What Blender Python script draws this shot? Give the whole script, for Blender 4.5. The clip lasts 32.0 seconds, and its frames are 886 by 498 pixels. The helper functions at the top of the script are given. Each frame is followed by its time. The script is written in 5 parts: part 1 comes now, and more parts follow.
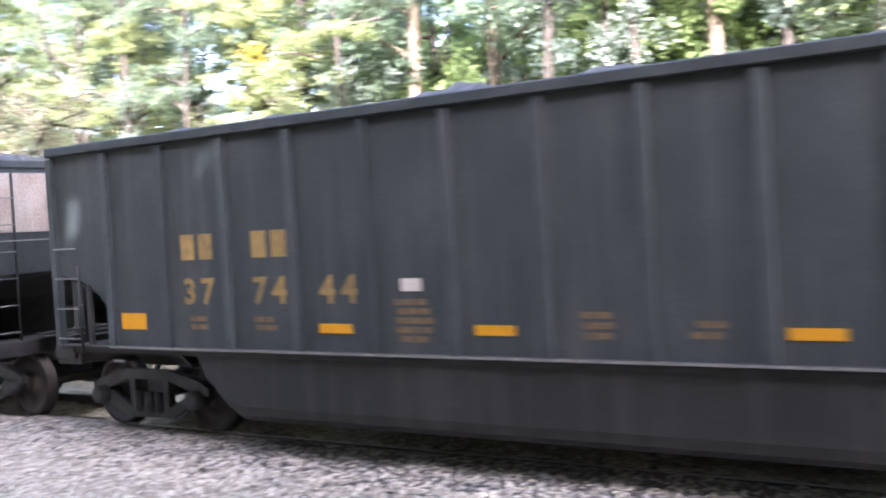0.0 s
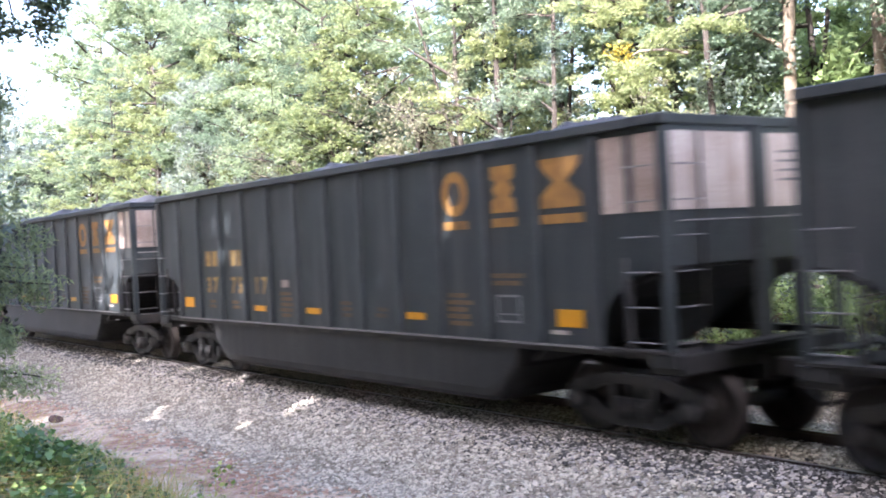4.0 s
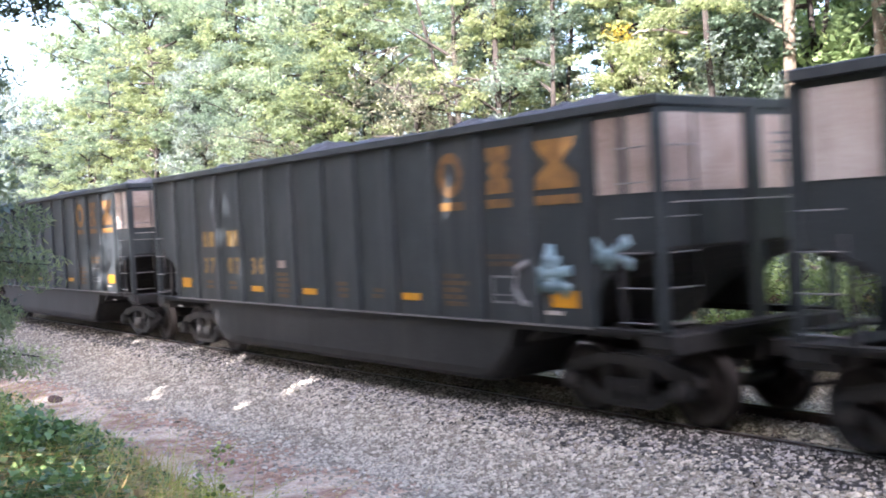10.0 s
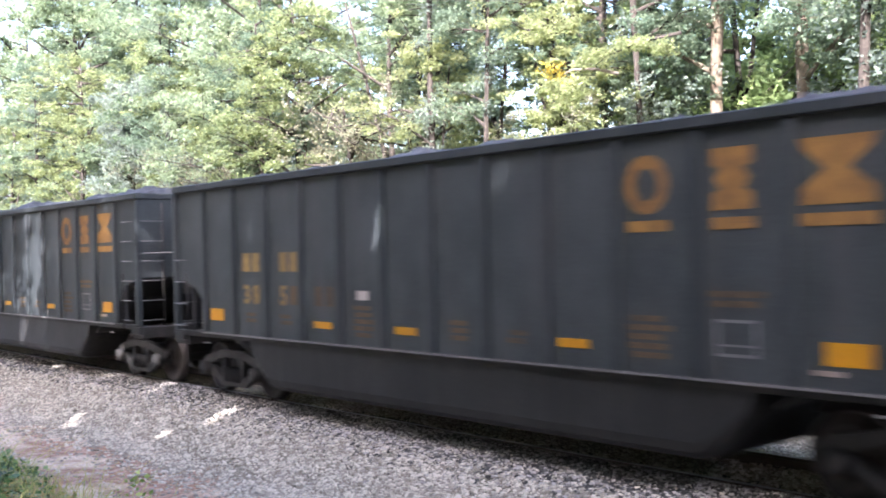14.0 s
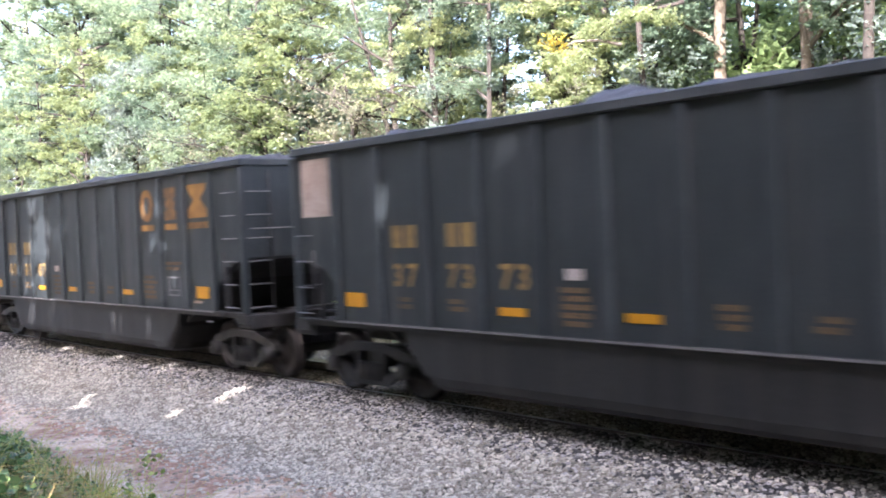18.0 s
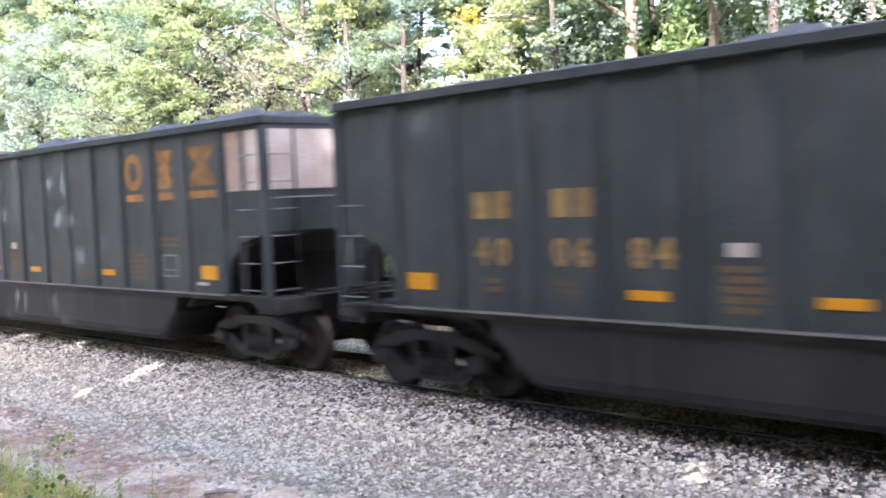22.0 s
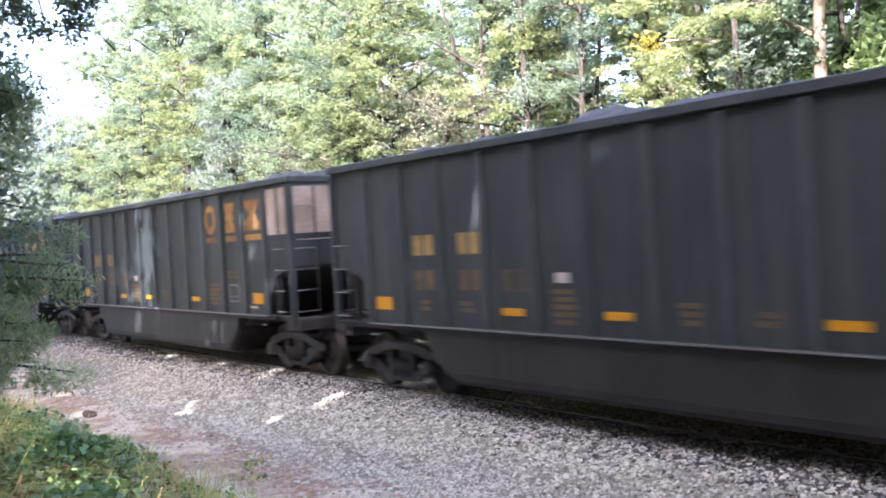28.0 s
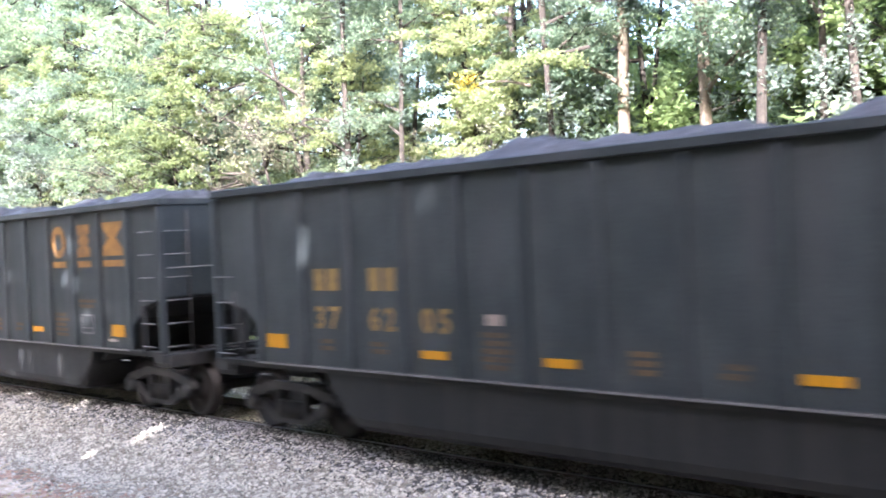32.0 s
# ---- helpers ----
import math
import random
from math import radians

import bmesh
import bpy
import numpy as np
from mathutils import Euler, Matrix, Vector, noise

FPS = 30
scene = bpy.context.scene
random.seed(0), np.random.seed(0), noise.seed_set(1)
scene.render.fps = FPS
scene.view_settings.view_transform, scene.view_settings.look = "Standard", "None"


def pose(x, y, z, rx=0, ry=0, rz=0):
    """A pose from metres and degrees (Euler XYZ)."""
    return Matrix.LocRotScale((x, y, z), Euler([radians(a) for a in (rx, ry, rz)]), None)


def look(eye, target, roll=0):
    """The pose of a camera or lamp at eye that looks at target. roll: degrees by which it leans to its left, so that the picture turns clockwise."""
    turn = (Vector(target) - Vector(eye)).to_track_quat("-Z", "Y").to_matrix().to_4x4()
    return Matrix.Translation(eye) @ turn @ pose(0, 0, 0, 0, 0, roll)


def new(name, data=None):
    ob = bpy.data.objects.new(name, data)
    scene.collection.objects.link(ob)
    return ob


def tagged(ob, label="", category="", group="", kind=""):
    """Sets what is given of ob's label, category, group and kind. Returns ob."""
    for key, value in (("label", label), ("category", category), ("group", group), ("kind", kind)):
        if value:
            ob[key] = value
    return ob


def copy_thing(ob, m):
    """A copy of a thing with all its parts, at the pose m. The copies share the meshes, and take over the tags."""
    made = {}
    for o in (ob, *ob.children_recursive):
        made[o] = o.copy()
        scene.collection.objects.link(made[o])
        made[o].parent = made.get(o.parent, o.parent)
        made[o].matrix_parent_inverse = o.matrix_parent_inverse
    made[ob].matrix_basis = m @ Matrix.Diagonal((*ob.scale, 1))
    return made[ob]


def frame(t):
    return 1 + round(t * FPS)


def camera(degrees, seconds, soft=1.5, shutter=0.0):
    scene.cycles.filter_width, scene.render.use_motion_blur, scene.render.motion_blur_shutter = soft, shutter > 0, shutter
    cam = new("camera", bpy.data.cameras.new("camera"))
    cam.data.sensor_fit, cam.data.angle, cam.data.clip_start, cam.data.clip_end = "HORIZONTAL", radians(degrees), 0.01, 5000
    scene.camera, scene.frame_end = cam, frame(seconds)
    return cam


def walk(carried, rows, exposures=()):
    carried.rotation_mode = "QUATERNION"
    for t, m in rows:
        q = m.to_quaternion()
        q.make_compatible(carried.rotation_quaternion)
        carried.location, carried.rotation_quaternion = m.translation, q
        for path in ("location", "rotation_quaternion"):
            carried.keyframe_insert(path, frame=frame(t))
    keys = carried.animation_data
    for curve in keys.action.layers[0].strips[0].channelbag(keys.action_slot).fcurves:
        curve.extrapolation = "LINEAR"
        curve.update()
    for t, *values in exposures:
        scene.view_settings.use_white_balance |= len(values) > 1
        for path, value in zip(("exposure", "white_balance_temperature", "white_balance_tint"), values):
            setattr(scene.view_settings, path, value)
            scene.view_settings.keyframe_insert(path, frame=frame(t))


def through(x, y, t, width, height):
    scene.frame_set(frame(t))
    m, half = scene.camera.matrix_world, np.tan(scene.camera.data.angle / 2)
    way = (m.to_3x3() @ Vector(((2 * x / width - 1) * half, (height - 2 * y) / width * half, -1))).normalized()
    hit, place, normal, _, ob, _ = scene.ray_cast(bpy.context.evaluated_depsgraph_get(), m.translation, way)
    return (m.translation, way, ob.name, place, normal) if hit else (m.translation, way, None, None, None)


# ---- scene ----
# The camera is held by a standing onlooker and turns to follow the cars.
EYE = (0.0, 0.0, 2.506)
LENS = 46.0
TRACK_Y = 10.08      # middle of the track
L_CAR = 16.18        # coupler to coupler


def aim(yaw, pitch, roll, drift=(0, 0, 0)):
    """A pose at EYE, or as far from it as drift says: degrees turned left from +y, up, and leant."""
    a, b = radians(yaw), radians(pitch)
    way = Vector((-math.sin(a) * math.cos(b), math.cos(a) * math.cos(b), math.sin(b)))
    eye = Vector(EYE) + Vector(drift)
    return look(eye, eye + way, roll)


cam = camera(LENS, 32.0, soft=1.8, shutter=0.28)
walk(cam, [
    (0.0, aim(33.98, -1.52, -3.30)),
    (0.5, aim(50.58, -1.71, -1.97)),
    (1.0, aim(59.13, -1.40, -3.37)),
    (1.5, aim(59.55, -1.66, -3.10)),
    (2.0, aim(57.37, -1.75, -3.13)),
    (2.5, aim(56.87, -1.45, -2.95)),
    (3.0, aim(56.60, -1.16, -2.70)),
    (3.5, aim(54.92, -0.52, -1.45)),
    (4.0, aim(53.76, -0.50, -2.98)),
    (4.5, aim(53.20, 0.26, -1.96)),
    (6.5, aim(51.93, 0.02, -0.46)),
    (7.0, aim(52.54, 0.13, -0.39)),
    (7.5, aim(53.41, -0.91, -0.89)),
    (8.0, aim(54.23, -1.63, -2.30)),
    (8.5, aim(54.76, -1.93, -2.94)),
    (9.0, aim(55.67, -1.93, -2.91)),
    (9.5, aim(55.16, -1.93, -2.74)),
    (10.0, aim(53.73, -1.56, -2.93)),
    (10.5, aim(53.51, -0.39, -1.87)),
    (11.0, aim(52.46, -0.20, -1.93)),
    (11.5, aim(51.67, -0.18, -2.61)),
    (12.0, aim(53.05, 0.03, -3.33)),
    (12.5, aim(55.48, 0.02, -2.78)),
    (13.0, aim(52.63, -0.54, -3.06)),
    (13.5, aim(50.42, -0.20, -1.67)),
    (14.0, aim(49.84, 0.01, -1.45)),
    (14.5, aim(50.62, 0.30, -1.20)),
    (16.5, aim(49.72, -0.68, -1.89)),
    (17.0, aim(49.76, -0.91, -1.85)),
    (17.5, aim(50.14, -1.00, -2.08)),
    (18.0, aim(50.19, -1.34, -2.53)),
    (18.5, aim(48.75, -1.66, -2.59)),
    (19.0, aim(46.77, -2.49, -2.31)),
    (19.5, aim(46.50, -2.86, -2.75)),
    (20.0, aim(44.74, -3.35, -2.54)),
    (20.5, aim(43.99, -3.37, -2.66)),
    (21.0, aim(44.41, -3.29, -2.55)),
    (21.5, aim(44.84, -3.33, -2.50)),
    (22.0, aim(45.59, -2.95, -2.62)),
    (22.5, aim(45.93, -2.85, -2.51)),
    (23.0, aim(47.47, -2.23, -2.47)),
    (23.5, aim(50.86, -1.76, -1.97)),
    (24.0, aim(56.18, -1.32, -2.43)),
    (24.5, aim(61.47, -1.32, -3.04)),
    (25.0, aim(61.33, -1.45, -3.58)),
    (25.5, aim(59.53, -1.22, -3.04)),
    (26.0, aim(58.26, -1.13, -3.46)),
    (26.5, aim(56.78, -1.22, -4.03)),
    (28.5, aim(54.79, -0.66, -2.98)),
    (29.0, aim(54.51, -0.56, -2.20)),
    (29.5, aim(56.15, -1.19, -1.65)),
    (30.0, aim(61.21, -3.98, -6.18)),
    (30.5, aim(46.26, -4.39, -0.90, (-0.11, -0.06, 0.19))),
    (31.0, aim(41.58, -3.04, -3.38, (0.06, -0.29, 0.25))),
    (31.5, aim(44.21, -1.66, -4.15, (-0.03, -0.37, 0.32))),
    (32.0, aim(44.83, -0.60, -2.61, (0.17, -0.44, 0.36))),
], exposures=[(0.0, 3.95, 5930, 22), (1.5, 3.37, 5930, 22), (4.5, 3.33, 5930, 22), (7.0, 3.27, 5930, 22), (17.0, 3.27, 5930, 22), (19.0, 3.45, 5930, 22), (22.0, 3.66, 5920, 20), (25.0, 3.35, 5930, 22), (28.5, 3.3, 5930, 22), (30.0, 3.42, 5920, 20), (31.0, 3.7, 5850, 20), (32.0, 3.62, 5820, 19)])

# ---- light ----
SUN_TURN, SUN_HEIGHT = 150.0, 36.0     # where the sun stands: degrees from +y, clockwise seen from above
world = bpy.data.worlds.new("sky")
scene.world = world
world.use_nodes = True
wn = world.node_tree.nodes
sky = wn.new("ShaderNodeTexSky")
sky.sky_type = "NISHITA"
sky.sun_disc = False
sky.sun_elevation, sky.sun_rotation = radians(SUN_HEIGHT), radians(SUN_TURN)
sky.air_density, sky.dust_density = 1.0, 5.0
wn["Background"].inputs["Strength"].default_value = 0.14
world.node_tree.links.new(sky.outputs["Color"], wn["Background"].inputs["Color"])
sun = new("sun", bpy.data.lights.new("sun", "SUN"))
sun.data.energy, sun.data.angle, sun.data.color = 3.1, radians(0.6), (1.0, 0.965, 0.9)
a, b = radians(SUN_TURN), radians(SUN_HEIGHT)
sun.matrix_world = look((math.sin(a) * math.cos(b) * 60, math.cos(a) * math.cos(b) * 60, math.sin(b) * 60), (0, 0, 0))

# ---- materials ----


def material(name, colours, rough=0.8, metal=0.0, scale=6.0, fine=60.0, bump=0.2, island=False, randomness=0.0, spec=0.3, streaks=None):
    """A worn surface: two scales of noise run through the colours, with fine relief. randomness shifts each object or island."""
    m = bpy.data.materials.new(name)
    m.use_nodes = True
    n, k = m.node_tree.nodes, m.node_tree.links
    bs = n["Principled BSDF"]
    bs.inputs["Roughness"].default_value, bs.inputs["Metallic"].default_value = rough, metal
    bs.inputs["Specular IOR Level"].default_value = spec
    co = n.new("ShaderNodeTexCoord")
    big, small = n.new("ShaderNodeTexNoise"), n.new("ShaderNodeTexNoise")
    big.inputs["Scale"].default_value, small.inputs["Scale"].default_value = scale, fine
    big.inputs["Detail"].default_value, small.inputs["Detail"].default_value = 5, 4
    for t in (big, small):
        k.new(co.outputs["Object"], t.inputs["Vector"])
    mix = n.new("ShaderNodeMath")
    mix.operation = "MULTIPLY_ADD"
    mix.inputs[1].default_value, mix.inputs[2].default_value = 0.6, 0.0
    k.new(big.outputs["Fac"], mix.inputs[0])
    add = n.new("ShaderNodeMath")
    add.operation = "MULTIPLY_ADD"
    add.inputs[1].default_value = 0.4
    k.new(small.outputs["Fac"], add.inputs[0])
    k.new(mix.outputs[0], add.inputs[2])
    fac = add.outputs[0]
    if randomness:
        if island:
            r = n.new("ShaderNodeNewGeometry").outputs["Random Per Island"]
        else:
            r = n.new("ShaderNodeObjectInfo").outputs["Random"]
        sh = n.new("ShaderNodeMath")
        sh.operation = "MULTIPLY_ADD"
        sh.inputs[1].default_value, sh.inputs[2].default_value = randomness, -randomness / 2
        k.new(r, sh.inputs[0])
        tot = n.new("ShaderNodeMath")
        k.new(fac, tot.inputs[0])
        k.new(sh.outputs[0], tot.inputs[1])
        fac = tot.outputs[0]
    ramp = n.new("ShaderNodeValToRGB")
    ramp.color_ramp.elements[0].position, ramp.color_ramp.elements[1].position = 0.3, 0.7
    ramp.color_ramp.elements[0].color = (*colours[0], 1)
    ramp.color_ramp.elements[1].color = (*colours[-1], 1)
    for i, c in enumerate(colours[1:-1]):
        ramp.color_ramp.elements.new(0.3 + 0.4 * (i + 1) / (len(colours) - 1)).color = (*c, 1)
    k.new(fac, ramp.inputs["Fac"])
    colour = ramp.outputs["Color"]
    if streaks:
        # dust that has run down the sheet in uneven upright streaks
        mp = n.new("ShaderNodeMapping")
        mp.inputs["Scale"].default_value = (5.0, 5.0, 0.35)
        shift = n.new("ShaderNodeVectorMath")
        shift.operation = "MULTIPLY_ADD"
        rv = n.new("ShaderNodeObjectInfo")
        k.new(rv.outputs["Random"], shift.inputs[0])
        shift.inputs[1].default_value = (40.0, 0.0, 17.0)
        k.new(co.outputs["Object"], shift.inputs[2])
        k.new(shift.outputs[0], mp.inputs["Vector"])
        run = n.new("ShaderNodeTexNoise")
        run.inputs["Scale"].default_value, run.inputs["Detail"].default_value = 1.0, 6
        k.new(mp.outputs[0], run.inputs["Vector"])
        cut = n.new("ShaderNodeMapRange")
        cut.inputs["From Min"].default_value, cut.inputs["From Max"].default_value = 0.5, 0.78
        cut.inputs["To Max"].default_value = 0.75
        k.new(run.outputs["Fac"], cut.inputs["Value"])
        over = n.new("ShaderNodeMix")
        over.data_type = "RGBA"
        over.inputs["B"].default_value = (*streaks, 1)
        k.new(cut.outputs[0], over.inputs["Factor"])
        k.new(colour, over.inputs["A"])
        colour = over.outputs["Result"]
    k.new(colour, bs.inputs["Base Color"])
    if bump:
        bp = n.new("ShaderNodeBump")
        bp.inputs["Strength"].default_value, bp.inputs["Distance"].default_value = bump, 0.02
        k.new(add.outputs[0], bp.inputs["Height"])
        k.new(bp.outputs["Normal"], bs.inputs["Normal"])
    return m


def leaf_material(name, colours, through=0.45, rough=0.55, gloss=0.12):
    """Leaves: each its own tint, part of the light passes through."""
    m = bpy.data.materials.new(name)
    m.use_nodes = True
    n, k = m.node_tree.nodes, m.node_tree.links
    bs = n["Principled BSDF"]
    bs.inputs["Roughness"].default_value = rough
    bs.inputs["Specular IOR Level"].default_value = gloss
    geo = n.new("ShaderNodeNewGeometry")
    info = n.new("ShaderNodeObjectInfo")
    co = n.new("ShaderNodeTexCoord")
    patch = n.new("ShaderNodeTexNoise")
    patch.inputs["Scale"].default_value = 0.6
    k.new(co.outputs["Object"], patch.inputs["Vector"])
    s1 = n.new("ShaderNodeMath")
    s1.operation = "MULTIPLY_ADD"
    s1.inputs[1].default_value = 0.4
    k.new(geo.outputs["Random Per Island"], s1.inputs[0])
    s0 = n.new("ShaderNodeMath")
    s0.operation = "MULTIPLY_ADD"
    s0.inputs[1].default_value, s0.inputs[2].default_value = 0.3, -0.15
    k.new(info.outputs["Random"], s0.inputs[0])
    s2 = n.new("ShaderNodeMath")
    s2.operation = "MULTIPLY_ADD"
    s2.inputs[1].default_value = 0.75
    k.new(patch.outputs["Fac"], s2.inputs[0])
    k.new(s0.outputs[0], s2.inputs[2])
    k.new(s2.outputs[0], s1.inputs[2])
    ramp = n.new("ShaderNodeValToRGB")
    ramp.color_ramp.elements[0].position, ramp.color_ramp.elements[1].position = 0.2, 0.9
    ramp.color_ramp.elements[0].color = (*colours[0], 1)
    ramp.color_ramp.elements[1].color = (*colours[-1], 1)
    for i, c in enumerate(colours[1:-1]):
        ramp.color_ramp.elements.new(0.2 + 0.7 * (i + 1) / (len(colours) - 1)).color = (*c, 1)
    k.new(s1.outputs[0], ramp.inputs["Fac"])
    k.new(ramp.outputs["Color"], bs.inputs["Base Color"])
    tr = n.new("ShaderNodeBsdfTranslucent")
    k.new(ramp.outputs["Color"], tr.inputs["Color"])
    mix = n.new("ShaderNodeMixShader")
    mix.inputs["Fac"].default_value = through
    k.new(bs.outputs[0], mix.inputs[1])
    k.new(tr.outputs[0], mix.inputs[2])
    k.new(mix.outputs[0], n["Material Output"].inputs["Surface"])
    return m


def plated_bark(name):
    """Long upright ridges of bark parted by dark broken furrows."""
    m = bpy.data.materials.new(name)
    m.use_nodes = True
    n, k = m.node_tree.nodes, m.node_tree.links
    bs = n["Principled BSDF"]
    bs.inputs["Roughness"].default_value, bs.inputs["Specular IOR Level"].default_value = 0.95, 0.15
    co = n.new("ShaderNodeTexCoord")

    def stretched(across, along, detail):
        mp, t = n.new("ShaderNodeMapping"), n.new("ShaderNodeTexNoise")
        mp.inputs["Scale"].default_value = (across, across, along)
        k.new(co.outputs["Object"], mp.inputs["Vector"])
        t.inputs["Scale"].default_value, t.inputs["Detail"].default_value, t.inputs["Distortion"].default_value = 1.0, detail, 0.6
        k.new(mp.outputs[0], t.inputs["Vector"])
        return t.outputs["Fac"]

    ridge, grain = stretched(26.0, 4.2, 8), stretched(90.0, 26.0, 6)
    both = n.new("ShaderNodeMath")
    both.operation = "MULTIPLY_ADD"
    both.inputs[1].default_value = 0.35
    k.new(grain, both.inputs[0])
    k.new(ridge, both.inputs[2])
    ramp = n.new("ShaderNodeValToRGB")
    for p, c in ((0.56, (0.014, 0.011, 0.009)), (0.64, (0.04, 0.032, 0.026)), (0.74, (0.066, 0.054, 0.045)), (0.86, (0.15, 0.128, 0.11))):
        ramp.color_ramp.elements.new(p).color = (*c, 1)
    ramp.color_ramp.elements[0].color = (0.014, 0.011, 0.009, 1)
    ramp.color_ramp.elements[-1].color = (0.15, 0.128, 0.11, 1)
    k.new(both.outputs[0], ramp.inputs["Fac"])
    k.new(ramp.outputs["Color"], bs.inputs["Base Color"])
    bp = n.new("ShaderNodeBump")
    bp.inputs["Strength"].default_value, bp.inputs["Distance"].default_value = 1.0, 0.05
    k.new(both.outputs[0], bp.inputs["Height"])
    k.new(bp.outputs["Normal"], bs.inputs["Normal"])
    return m


M_PAINT = material("black_car_paint", [(0.0165, 0.0212, 0.0222), (0.0245, 0.0302, 0.0315), (0.043, 0.0495, 0.0505)], 0.6, scale=1.3, fine=30, bump=0.1, randomness=0.25, streaks=(0.05, 0.05, 0.051))
M_FRAME = material("grimy_steel", [(0.01063, 0.01063, 0.01063), (0.01912, 0.0187, 0.01827), (0.0425, 0.03825, 0.03506)], 0.7, scale=4, fine=50, bump=0.25, randomness=0.2)
# dust-streaked car paint, made darker to hold the shade low on the cars
M_TUB = material("dusty_shaded_tub_paint", [(0.0072, 0.0075, 0.0077), (0.0115, 0.0118, 0.0116), (0.023, 0.023, 0.0224)], 0.6, scale=1.0, fine=25, bump=0.1, randomness=0.2, streaks=(0.028, 0.027, 0.0255))
M_WHEEL = material("wheel_steel", [(0.014, 0.0126, 0.0112), (0.0392, 0.0336, 0.0308)], 0.55, 0.5, scale=8, fine=60, bump=0.2)
M_TREAD = material("polished_steel", [(0.2, 0.19, 0.18), (0.35, 0.34, 0.34)], 0.35, 0.9, scale=8, fine=60, bump=0.05)
M_BRIGHT = material("worn_galvanised_bar", [(0.08, 0.078, 0.076), (0.21, 0.2, 0.195)], 0.5, 0.2, scale=12, fine=80, bump=0.1)
M_YELLOW = material("yellow_reflector", [(0.352, 0.154, 0.0055), (0.462, 0.22, 0.0088)], 0.4, scale=4, fine=40, bump=0.03)
M_LOGO = material("faded_yellow_paint", [(0.0784, 0.04816, 0.02464), (0.1736, 0.09184, 0.028), (0.252, 0.1344, 0.0336)], 0.7, scale=5, fine=50, bump=0.05, randomness=0.25)
M_STENCIL = material("dirty_yellow_stencil", [(0.11, 0.078, 0.036), (0.27, 0.175, 0.055)], 0.8, scale=9, fine=70, bump=0.03, randomness=0.15)
M_FADED = material("faded_small_lettering", [(0.0435, 0.0348, 0.0261), (0.1232, 0.07975, 0.0377)], 0.8, scale=9, fine=70, bump=0.03, randomness=0.2)
M_WHITE = material("dusty_white_plate", [(0.19, 0.14, 0.11), (0.31, 0.255, 0.22), (0.42, 0.375, 0.34)], 0.6, scale=1.6, fine=30, bump=0.05, randomness=0.3, streaks=(0.15, 0.115, 0.095))
M_GREY = material("grey_stencil", [(0.08, 0.08, 0.08), (0.17, 0.17, 0.17)], 0.7, scale=8, fine=60, bump=0.03)
M_COAL = material("coal", [(0.012, 0.012, 0.013), (0.03, 0.03, 0.032), (0.07, 0.07, 0.075)], 0.6, scale=9, fine=40, bump=0.8)
M_SPRAY = material("white_spray_paint", [(0.14, 0.14, 0.14), (0.3, 0.3, 0.3)], 0.7, scale=6, fine=40, bump=0.03)
M_SPRAYB = material("pale_blue_spray_paint", [(0.07, 0.14, 0.17), (0.22, 0.29, 0.31)], 0.7, scale=4, fine=40, bump=0.03)
M_RAIL = material("rusty_rail", [(0.028, 0.0224, 0.0196), (0.07, 0.0504, 0.042)], 0.7, 0.3, scale=5, fine=60, bump=0.2)
M_TIE = material("creosoted_timber", [(0.025, 0.02, 0.017), (0.07, 0.055, 0.045)], 0.9, scale=4, fine=50, bump=0.5, randomness=0.3)
M_STONE = material("crushed_stone", [(0.215, 0.19, 0.148), (0.33, 0.293, 0.23), (0.48, 0.428, 0.34)], 0.85, scale=3, fine=40, bump=0.3, island=True, randomness=0.6)
# darker copy of the crushed stone: shade under the train, put into the colour
M_STONE_DARK = material("train_shade_stone", [(0.04992, 0.0468, 0.04056), (0.1248, 0.1154, 0.09984), (0.3432, 0.312, 0.2808)], 0.9, scale=3, fine=40, bump=0.3, island=True, randomness=0.6)
M_RUSTSTONE = material("rusty_brown_stone", [(0.05, 0.03, 0.022), (0.12, 0.075, 0.055)], 0.9, scale=6, fine=40, bump=0.5)
M_BARK = material("brown_bark", [(0.0217, 0.01798, 0.01488), (0.0465, 0.03844, 0.03224), (0.0806, 0.0682, 0.05704)], 0.95, scale=4, fine=25, bump=0.8)
M_PALE = material("pale_bark", [(0.06, 0.0465, 0.03375), (0.1425, 0.1125, 0.0825), (0.225, 0.1837, 0.1387)], 0.9, scale=3, fine=20, bump=0.7)
M_PINE = plated_bark("pine_bark")
M_TWIG = material("dead_wood", [(0.15, 0.12, 0.1), (0.34, 0.29, 0.25)], 0.9, scale=8, fine=50, bump=0.3)
L_LOCUST = leaf_material("locust_leaves", [(0.11, 0.155, 0.095), (0.238, 0.3, 0.182), (0.34, 0.395, 0.25)], 0.65)
L_YELLOW = leaf_material("yellowing_locust_leaves", [(0.145, 0.185, 0.09), (0.28, 0.325, 0.155), (0.39, 0.415, 0.215)], 0.65)
L_SHRUB = leaf_material("bright_shrub_leaves", [(0.1128, 0.165, 0.0675), (0.2726, 0.36, 0.15), (0.423, 0.5, 0.24)], 0.6)
L_OAK = leaf_material("oak_leaves", [(0.095, 0.145, 0.1), (0.185, 0.245, 0.168), (0.265, 0.32, 0.212)], 0.63)
L_VINE = leaf_material("vine_leaves", [(0.115, 0.155, 0.13), (0.195, 0.24, 0.2), (0.28, 0.325, 0.27)], 0.5)
L_ORANGE = leaf_material("turning_leaves", [(0.36, 0.26, 0.04), (0.44, 0.36, 0.07), (0.34, 0.36, 0.08)], 0.4)
